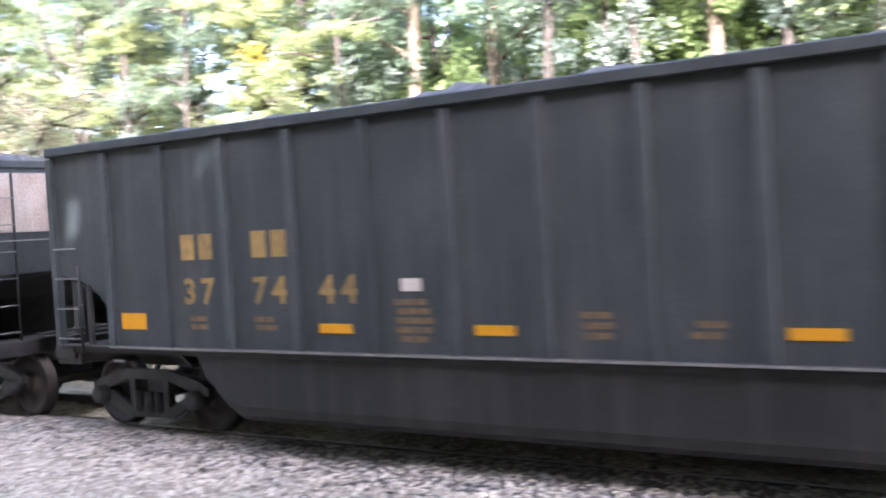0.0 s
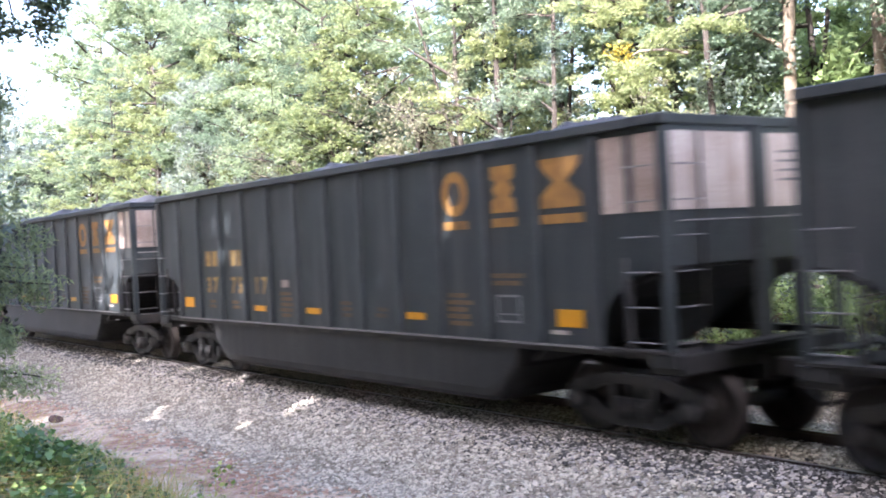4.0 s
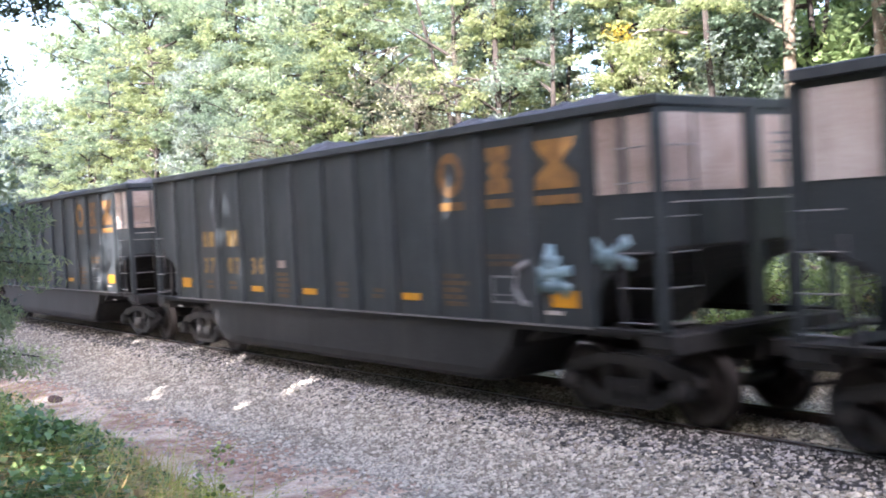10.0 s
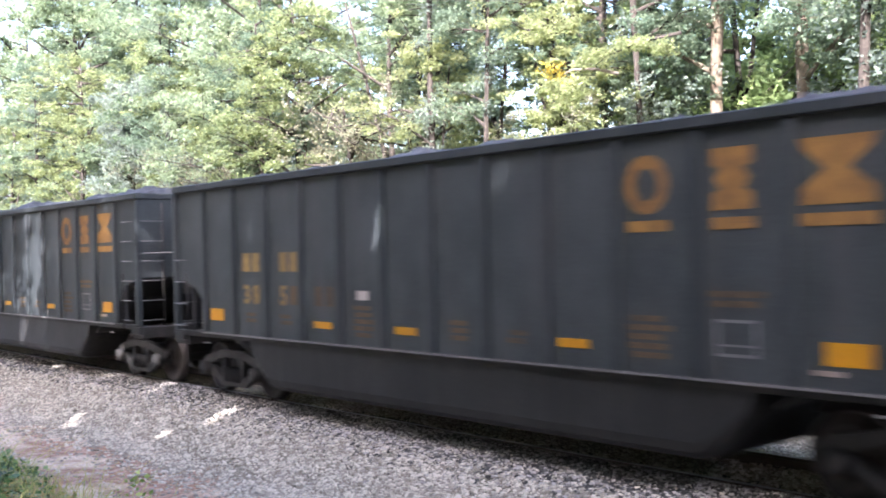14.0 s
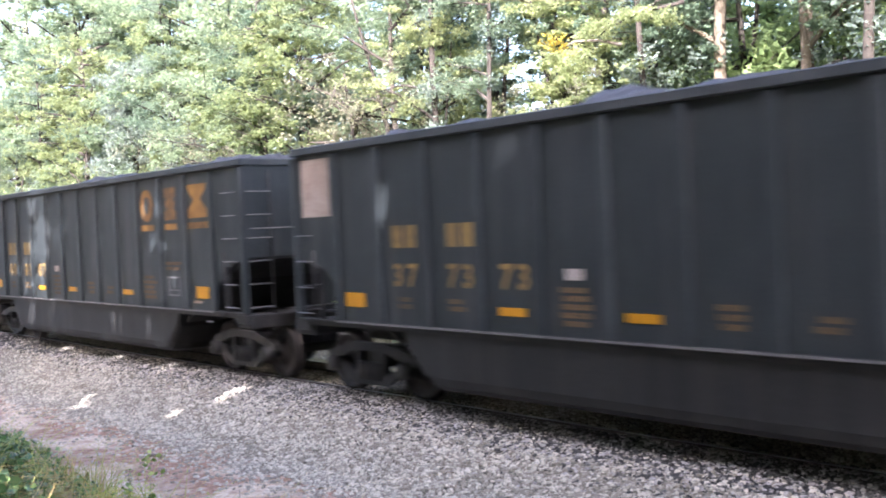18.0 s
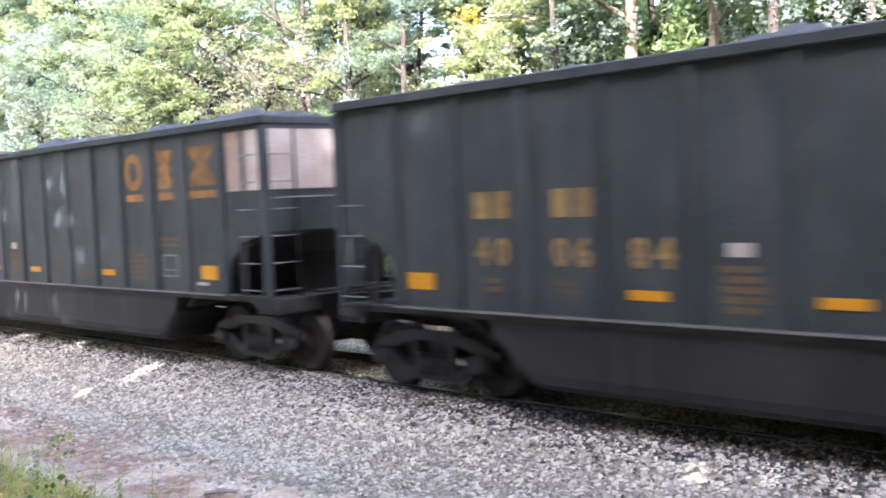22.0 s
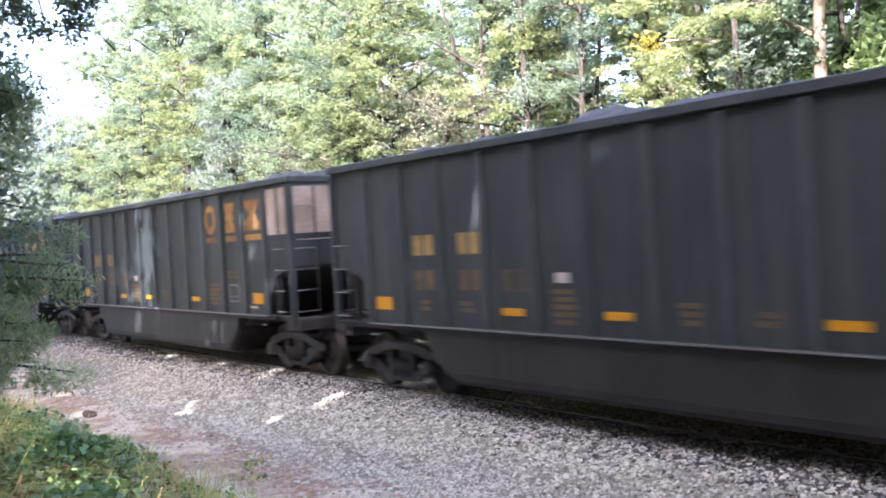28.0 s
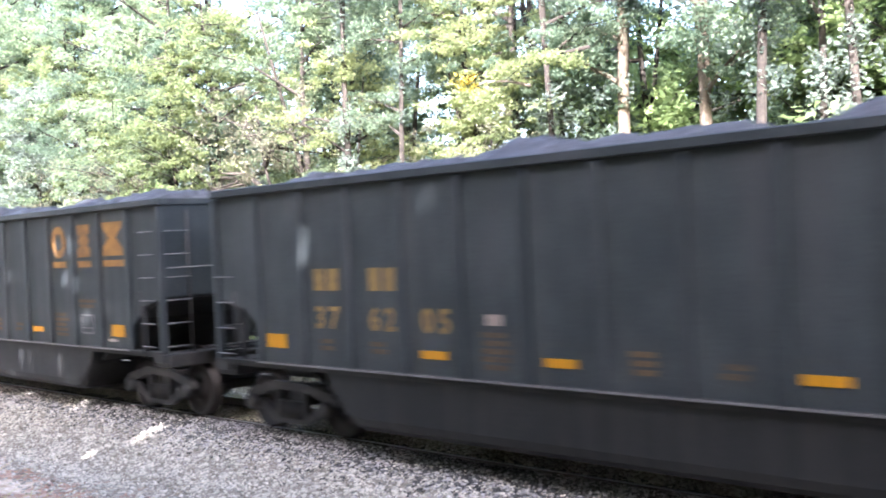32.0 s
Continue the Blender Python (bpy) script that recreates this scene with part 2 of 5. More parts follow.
L_BROWN = leaf_material("withered_leaves", [(0.24, 0.17, 0.09), (0.36, 0.27, 0.14), (0.36, 0.32, 0.14)], 0.45)
L_DRY = leaf_material("dead_vine_leaves", [(0.144, 0.1288, 0.095), (0.216, 0.2024, 0.1425), (0.216, 0.2392, 0.1472)], 0.45)
L_CEDAR = leaf_material("cedar_needles", [(0.07, 0.095, 0.06), (0.2, 0.24, 0.13), (0.37, 0.41, 0.2)], 0.55)
L_WEED = leaf_material("weed_leaves", [(0.05, 0.085, 0.018), (0.22, 0.3, 0.07), (0.5, 0.54, 0.15)], 0.45, 0.36, 0.6)
L_IVY = leaf_material("dark_vine_leaves", [(0.03, 0.06, 0.02), (0.13, 0.23, 0.065), (0.42, 0.54, 0.19)], 0.4, 0.36, 0.6)
L_LIME = leaf_material("yellow_green_weed_leaves", [(0.2, 0.27, 0.03), (0.4, 0.46, 0.06), (0.58, 0.58, 0.1)], 0.45)
L_GRASS = leaf_material("grass_blades", [(0.2, 0.24, 0.055), (0.38, 0.4, 0.11), (0.58, 0.52, 0.22)], 0.45)
L_STRAW = leaf_material("dry_grass", [(0.45, 0.27, 0.085), (0.68, 0.48, 0.2)], 0.35)

# ---- shaping helpers ----


def part(name, bm, mat, parent=None, label=""):
    """One mesh object out of a bmesh (or a finished mesh), under its thing or part."""
    if isinstance(bm, bpy.types.Mesh):
        me = bm
    else:
        me = bpy.data.meshes.new(name)
        bm.normal_update()
        bm.to_mesh(me)
        bm.free()
    if mat and not me.materials:
        me.materials.append(mat)
    ob = new(name, me)
    if parent:
        ob.parent = parent
    if label:
        ob["label"] = label
    return ob


def thing(name, label, category, group="", at=(0, 0, 0), kind=""):
    ob = new(name)
    ob.location = at
    ob.empty_display_size = 0.1
    return tagged(ob, label, category, group, kind)


def box(bm, x0, x1, y0, y1, z0, z1, bevel=0.0):
    v = [bm.verts.new((x, y, z)) for z in (z0, z1) for y in (y0, y1) for x in (x0, x1)]
    fs = [bm.faces.new([v[i] for i in q]) for q in ((0, 2, 3, 1), (4, 5, 7, 6), (0, 1, 5, 4), (2, 6, 7, 3), (0, 4, 6, 2), (1, 3, 7, 5))]
    if bevel:
        es = list({e for f in fs for e in f.edges})
        bmesh.ops.bevel(bm, geom=es, offset=bevel, segments=1, affect="EDGES", profile=0.5)
    return bm


def block(x0, x1, y0, y1, z0, z1, bevel=0.0):
    return box(bmesh.new(), x0, x1, y0, y1, z0, z1, bevel)


def prism(bm, outline, y0, y1):
    """A flat outline in x and z, given a thickness along y."""
    a = [bm.verts.new((x, y0, z)) for x, z in outline]
    b = [bm.verts.new((x, y1, z)) for x, z in outline]
    n = len(a)
    bm.faces.new(a)
    bm.faces.new(b[::-1])
    for i in range(n):
        bm.faces.new((a[i], b[i], b[(i + 1) % n], a[(i + 1) % n]))
    bmesh.ops.recalc_face_normals(bm, faces=bm.faces)
    return bm


def tube(bm, points, radii, seg=8, caps=True):
    """A tapered tube through points."""
    pts = [Vector(p) for p in points]
    rings = []
    for i, p in enumerate(pts):
        d = (pts[min(i + 1, len(pts) - 1)] - pts[max(i - 1, 0)]).normalized()
        s = d.orthogonal().normalized() if abs(d.z) > 0.95 else d.cross(Vector((0, 0, 1))).normalized()
        w = d.cross(s)
        r = radii[i] if isinstance(radii, (list, tuple)) else radii
        rings.append([bm.verts.new(p + (s * math.cos(q) + w * math.sin(q)) * r) for q in (2 * math.pi * j / seg for j in range(seg))])
    for a, b in zip(rings, rings[1:]):
        for j in range(seg):
            bm.faces.new((a[j], a[(j + 1) % seg], b[(j + 1) % seg], b[j])).smooth = True
    if caps:
        bm.faces.new(rings[0][::-1])
        bm.faces.new(rings[-1])
    return bm


def turned(profile, seg=28):
    """A body of revolution about the y axis, from (radius, y) rows."""
    bm = bmesh.new()
    rings = [[bm.verts.new((r * math.cos(q), y, r * math.sin(q))) for q in (2 * math.pi * j / seg for j in range(seg))] for r, y in profile]
    for a, b in zip(rings, rings[1:]):
        for j in range(seg):
            bm.faces.new((a[j], a[(j + 1) % seg], b[(j + 1) % seg], b[j])).smooth = True
    bm.faces.new(rings[0][::-1])
    bm.faces.new(rings[-1])
    bmesh.ops.recalc_face_normals(bm, faces=bm.faces)
    return bm


def fast_mesh(name, verts, faces, mat, smooth=False):
    """A mesh from arrays; all faces have the same number of corners."""
    me = bpy.data.meshes.new(name)
    verts, faces = np.asarray(verts, np.float32), np.asarray(faces, np.int32)
    n, k = faces.shape
    me.vertices.add(len(verts))
    me.vertices.foreach_set("co", verts.ravel())
    me.loops.add(n * k)
    me.loops.foreach_set("vertex_index", faces.ravel())
    me.polygons.add(n)
    me.polygons.foreach_set("loop_start", np.arange(0, n * k, k, dtype=np.int32))
    me.update(calc_edges=True)
    if smooth:
        me.polygons.foreach_set("use_smooth", np.ones(n, bool))
    me.materials.append(mat)
    return me


# ---- ground ----


def ground_height(x, y):
    """Track bed with sloping shoulders, a footpath, and banks that rise on both sides."""
    ys = [-60, -12, -3, 0, 1.5, 3.2, 4.6, 5.2, 7.0, 8.2, 8.9, 9.15, 9.29, 9.42, 11.9, 12.9, 14.5, 17, 24, 40, 90]
    zs = [3.5, 2.0, 1.05, 0.85, 0.45, -0.15, -0.5, -0.52, -0.5, -0.13, -0.04, -0.025, -0.035, -0.15, -0.16, -0.5, -0.45, 0.2, 1.2, 2.6, 5.0]
    z = np.interp(y, ys, zs)
    wob = 0.06 * np.sin(x * 0.9 + y * 0.7) + 0.05 * np.sin(x * 0.37 - y * 1.3 + 1.0)
    bank = np.clip(np.minimum(np.abs(y - 10.1) - 4.2, 3) / 3, 0, 1)
    return z + wob * (0.15 + 0.85 * bank)


def ground_material():
    m = bpy.data.materials.new("ballast_soil_and_litter")
    m.use_nodes = True
    n, k = m.node_tree.nodes, m.node_tree.links
    bs = n["Principled BSDF"]
    bs.inputs["Roughness"].default_value, bs.inputs["Specular IOR Level"].default_value = 0.9, 0.15
    geo = n.new("ShaderNodeNewGeometry")
    sep = n.new("ShaderNodeSeparateXYZ")
    k.new(geo.outputs["Position"], sep.inputs[0])

    def noise_of(scale, detail=5):
        t = n.new("ShaderNodeTexNoise")
        t.inputs["Scale"].default_value, t.inputs["Detail"].default_value = scale, detail
        k.new(geo.outputs["Position"], t.inputs["Vector"])
        return t.outputs["Fac"]

    def math_of(op, p, q):
        t = n.new("ShaderNodeMath")
        t.operation = op
        for i, s in enumerate((p, q)):
            if isinstance(s, (int, float)):
                t.inputs[i].default_value = s
            else:
                k.new(s, t.inputs[i])
        return t.outputs[0]

    def ramp_of(fac, stops):
        t = n.new("ShaderNodeValToRGB")
        t.color_ramp.elements[0].position, t.color_ramp.elements[1].position = stops[0][0], stops[-1][0]
        t.color_ramp.elements[0].color, t.color_ramp.elements[1].color = (*stops[0][1], 1), (*stops[-1][1], 1)
        for p, c in stops[1:-1]:
            t.color_ramp.elements.new(p).color = (*c, 1)
        k.new(fac, t.inputs["Fac"])
        return t.outputs["Color"]

    def mixed(fac, p, q):
        t = n.new("ShaderNodeMix")
        t.data_type = "RGBA"
        k.new(fac, t.inputs["Factor"])
        k.new(p, t.inputs["A"])
        k.new(q, t.inputs["B"])
        return t.outputs["Result"]

    vor = n.new("ShaderNodeTexVoronoi")
    vor.inputs["Scale"].default_value = 26
    k.new(geo.outputs["Position"], vor.inputs["Vector"])
    grey = n.new("ShaderNodeSeparateColor")
    k.new(vor.outputs["Color"], grey.inputs[0])
    stone = ramp_of(grey.outputs[0], [(0.0, (0.125, 0.11, 0.084)), (0.5, (0.225, 0.2, 0.155)), (1.0, (0.36, 0.32, 0.25))])
    sand = ramp_of(noise_of(14), [(0.3, (0.44, 0.34, 0.24)), (0.5, (0.56, 0.45, 0.335)), (0.7, (0.7, 0.58, 0.445))])
    earth = ramp_of(noise_of(9), [(0.3, (0.22, 0.125, 0.082)), (0.55, (0.37, 0.235, 0.165)), (0.75, (0.52, 0.4, 0.315))])
    bare = n.new("ShaderNodeMapRange")
    bare.inputs["From Min"].default_value, bare.inputs["From Max"].default_value = 0.43, 0.53
    k.new(noise_of(1.1, 8), bare.inputs["Value"])
    soil = mixed(bare.outputs[0], sand, earth)
    litter = ramp_of(noise_of(6), [(0.3, (0.035, 0.035, 0.015)), (0.5, (0.09, 0.065, 0.035)), (0.72, (0.17, 0.12, 0.07))])
    y = sep.outputs["Y"]
    path = math_of("SUBTRACT", 1.4, math_of("ABSOLUTE", math_of("SUBTRACT", math_of("ADD", y, math_of("MULTIPLY", noise_of(0.9), 0.8)), 6.0), 0.0))
    soil_fac = math_of("MULTIPLY", math_of("SUBTRACT", math_of("ADD", path, math_of("MULTIPLY", noise_of(2.2), 2.6)), 1.55), 2.0)
    clamp = n.new("ShaderNodeClamp")
    k.new(soil_fac, clamp.inputs[0])
    near = math_of("GREATER_THAN", math_of("SUBTRACT", math_of("ABSOLUTE", math_of("SUBTRACT", y, 10.5), 0.0), math_of("MULTIPLY", noise_of(1.4), 1.6)), 5.5)
    # ground strip by the near rail, painted dark for the train's shade
    shade_tone = ramp_of(noise_of(12), [(0.3, (0.03, 0.028, 0.026)), (0.7, (0.1, 0.094, 0.086))])
    shade_strip = math_of("LESS_THAN", math_of("ADD", math_of("ABSOLUTE", math_of("SUBTRACT", y, 9.2), 0.0), math_of("MULTIPLY", noise_of(3), 0.9)), 1.3)
    col = mixed(near, mixed(shade_strip, mixed(clamp.outputs[0], stone, soil), shade_tone), litter)
    k.new(col, bs.inputs["Base Color"])
    bp = n.new("ShaderNodeBump")
    bp.inputs["Strength"].default_value, bp.inputs["Distance"].default_value = 0.9, 0.04
    k.new(math_of("ADD", vor.outputs["Distance"], noise_of(25)), bp.inputs["Height"])
    k.new(bp.outputs["Normal"], bs.inputs["Normal"])
    return m


def build_ground():
    xs = np.concatenate([[-900, -300, -150], np.arange(-100, 40.1, 0.8), [80, 200, 800]])
    ys = np.concatenate([[-700, -200, -90], np.arange(-40, 0, 1.0), np.arange(0, 18, 0.25), np.arange(18, 60, 1.5), [90, 200, 700]])
    gx, gy = np.meshgrid(xs, ys)
    gz = ground_height(gx, gy)
    v = np.stack([gx, gy, gz], -1).reshape(-1, 3)
    w = len(xs)
    i = (np.arange(len(ys) - 1)[:, None] * w + np.arange(w - 1)).ravel()
    me = fast_mesh("ground", v, np.stack([i, i + 1, i + w + 1, i + w], 1), ground_material(), True)
    tagged(part("ground", me, None), "grey ballast, reddish footpath and leafy banks beside the track", "ground", kind="structure")


build_ground()


def build_ballast():
    """Loose crushed stone over the bed and the shoulder."""
    rng = np.random.default_rng(3)
    spots = []
    for x0, x1, y0, y1, n in ((-9, 2, 6.2, 9.6, 22000), (-15, -9, 5.2, 9.6, 23000), (-24, -15, 5.0, 9.5, 22000), (-40, -24, 5.6, 9.5, 10000), (-17, 3, 9.9, 13.6, 24000), (-30, -14, 11, 13.4, 4000), (-16, 1, 12.4, 15.8, 9000), (-26, -9, 5.0, 7.0, 3000)):
        spots.append(np.stack([rng.uniform(x0, x1, n), rng.uniform(y0, y1, n)], 1))
    p = np.concatenate(spots)
    bare = np.sin(p[:, 0] * 1.3) * 0.3 + np.sin(p[:, 0] * 0.5 + 2) * 0.25
    keep = (p[:, 1] > 6.75 + bare) | (rng.random(len(p)) < np.clip((p[:, 1] - 5.6) / 3.2, 0.04, 0.4))
    p = p[keep]
    n = len(p)
    base = np.array([(-1, -1, -.8), (1, -1, -.8), (1, 1, -.8), (-1, 1, -.8), (-.7, -.6, .8), (.8, -.7, .6), (.6, .7, .9), (-.8, .6, .7)])
    f = np.array([(4, 5, 6, 7), (0, 1, 5, 4), (1, 2, 6, 5), (2, 3, 7, 6), (3, 0, 4, 7)])
    size = rng.uniform(0.009, 0.026, (n, 1, 1)) * rng.uniform(0.7, 1.3, (n, 1, 3)) * np.array([1.3, 0.95, 0.55])
    v = (base + rng.normal(0, 0.22, (n, 8, 3))) * size
    turn = rng.uniform(0, 2 * np.pi, n)
    tip = rng.normal(0, 0.45, (n, 2))
    c, s = np.cos(turn)[:, None], np.sin(turn)[:, None]
    x, y, z = v[..., 0], v[..., 1], v[..., 2]
    y, z = y * np.cos(tip[:, :1]) - z * np.sin(tip[:, :1]), y * np.sin(tip[:, :1]) + z * np.cos(tip[:, :1])
    x, y = x * c - y * s, x * s + y * c
    gz = ground_height(p[:, 0], p[:, 1])[:, None] + 0.008
    v = np.stack([x + p[:, :1], y + p[:, 1:], z + gz], -1).reshape(-1, 3)
    # stones near and under the cars take the colour with painted shade
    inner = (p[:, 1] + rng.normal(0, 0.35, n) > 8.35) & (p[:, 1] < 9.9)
    for mask, mat, label in ((~inner, M_STONE, "loose grey crushed stone ballast along the track"), (inner, M_STONE_DARK, "ballast round the rails, its colour darkened for the shade under the train")):
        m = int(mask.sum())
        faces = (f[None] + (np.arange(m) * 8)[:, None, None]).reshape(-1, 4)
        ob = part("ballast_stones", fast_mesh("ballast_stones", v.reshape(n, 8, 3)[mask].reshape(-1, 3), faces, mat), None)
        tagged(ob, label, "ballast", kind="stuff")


build_ballast()


def build_track():
    for side, y in (("near", TRACK_Y - 0.753), ("far", TRACK_Y + 0.753)):
        r = thing("rail", "rusty steel rail with a bright worn head on ties", "rail", "rails of the track", (0, y, 0))
        prof = [(-0.07, -0.17), (0.07, -0.17), (0.07, -0.155), (0.012, -0.135), (0.012, -0.045), (0.036, -0.03), (0.036, -0.002), (-0.036, -0.002), (-0.036, -0.03), (-0.012, -0.045), (-0.012, -0.135), (-0.07, -0.155)]
        bm = bmesh.new()
        a = [bm.verts.new((-140, py, pz)) for py, pz in prof]
        b = [bm.verts.new((60, py, pz)) for py, pz in prof]
        for i in range(len(prof)):
            j = (i + 1) % len(prof)
            bm.faces.new((a[i], a[j], b[j], b[i]))
        part("web", bm, M_RAIL, r)
        part("railhead", block(-140, 60, -0.03, 0.03, -0.002, 0.0), M_TREAD, r, "bright worn running surface")
    tie = thing("railway_tie", "dark creosoted timber tie under the rails", "railway tie", "ties under the rails", (-34, TRACK_Y, -0.3))
    part("timber", block(-0.115, 0.115, -1.3, 1.3, 0.0, 0.125, 0.01), M_TIE, tie)
    plate = block(-0.09, 0.09, -0.17, 0.17, 0.125, 0.132)
    for y in (-0.753, 0.753):
        o = part("tie_plate", plate if y < 0 else o.data, M_RAIL, tie)
        o.location.y = y
    for i in range(1, 72):
        copy_thing(tie, pose(-34 + 0.52 * i, TRACK_Y, -0.3 + random.uniform(-0.008, 0.008), 0, 0, random.uniform(-1, 1)))


build_track()

# ---- coal cars ----
SIDE = 1.6      # half width
HALF = 7.28     # half length of the body
SILL, TOP = 1.18, 3.75


def digit_mesh(ch, height):
    cu = bpy.data.curves.new("digit", "FONT")
    cu.body, cu.size, cu.extrude, cu.align_x = ch, height * 1.38, 0.003, "CENTER"
    cu.offset = 0.012
    cu.resolution_u = 3
    tmp = bpy.data.objects.new("digit", cu)
    scene.collection.objects.link(tmp)
    me = bpy.data.meshes.new_from_object(tmp.evaluated_get(bpy.context.evaluated_depsgraph_get()))
    bpy.data.objects.remove(tmp)
    me.materials.clear()
    me.materials.append(M_STENCIL)
    me.transform(Matrix.Rotation(radians(90), 4, "X"))
    return me


DIGITS = {ch: digit_mesh(ch, 0.3) for ch in "0123456789"}


def chord(length):
    return block(-length / 2, length / 2, -0.035, 0.1, -0.12, 0.0, 0.014)


def make_bogie(parent):
    """One two-axle truck: wheels on axles, cast side frames, springs and bolster."""
    bogie = part("bogie", block(-0.2, 0.2, -0.95, 0.95, 0.42, 0.72, 0.03), M_FRAME, parent, "grimy cast-steel freight truck")
    wheel = turned([(0.12, -0.09), (0.16, -0.09), (0.17, -0.04), (0.39, -0.02), (0.4, -0.055), (0.455, -0.05), (0.46, 0.06), (0.49, 0.075), (0.485, 0.1), (0.4, 0.1), (0.38, 0.03), (0.16, 0.05), (0.12, 0.1)])
    wheel_me = None
    for x in (-0.89, 0.89):
        part("axle", tube(bmesh.new(), [(x, -0.95, 0.457), (x, 0.95, 0.457)], 0.08, 10), M_FRAME, bogie)
        for y, turn in ((-0.753, 0), (0.753, 180)):
            w = part("wheel", wheel_me or wheel, M_WHEEL, bogie)
            wheel_me = w.data
            w.matrix_basis = pose(x, y, 0.457, 0, 0, turn)
    for y in (-1.02, 1.02):
        bm = bmesh.new()
        prism(bm, [(-1.1, 0.5), (-1.1, 0.6), (-0.95, 0.68), (-0.4, 0.8), (0.4, 0.8), (0.95, 0.68), (1.1, 0.6), (1.1, 0.5), (0.75, 0.56), (0.36, 0.68), (-0.36, 0.68), (-0.75, 0.56)], -0.06, 0.06)
        prism(bm, [(-1.0, 0.5), (-0.72, 0.5), (-0.34, 0.3), (0.34, 0.3), (0.72, 0.5), (1.0, 0.5), (0.42, 0.18), (-0.42, 0.18)], -0.058, 0.058)
        for sx in (-1, 1):
            box(bm, sx * 0.27, sx * 0.37, -0.055, 0.055, 0.25, 0.72)
            box(bm, sx * 0.8, sx * 0.98, -0.057, 0.057, 0.36, 0.62)
        o = part("side_frame", bm, M_FRAME, bogie)
        o.location.y = y
        if y > 0:
            continue
        for x in (-0.2, 0.0, 0.2):
            o = part("spring", tube(bmesh.new(), [(x, y - 0.05, 0.26), (x, y - 0.05, 0.52)], 0.07, 8), M_FRAME, bogie)
        for x in (-0.89, 0.89):
            o = part("journal_box", turned([(0.05, -0.1), (0.12, -0.09), (0.13, 0.05), (0.13, 0.08)], 12), M_FRAME, bogie)
            o.location = (x, y - 0.08, 0.457)
    return bogie


def bar_between(p, q, r=0.01):
    return tube(bmesh.new(), [p, q], r, 6)


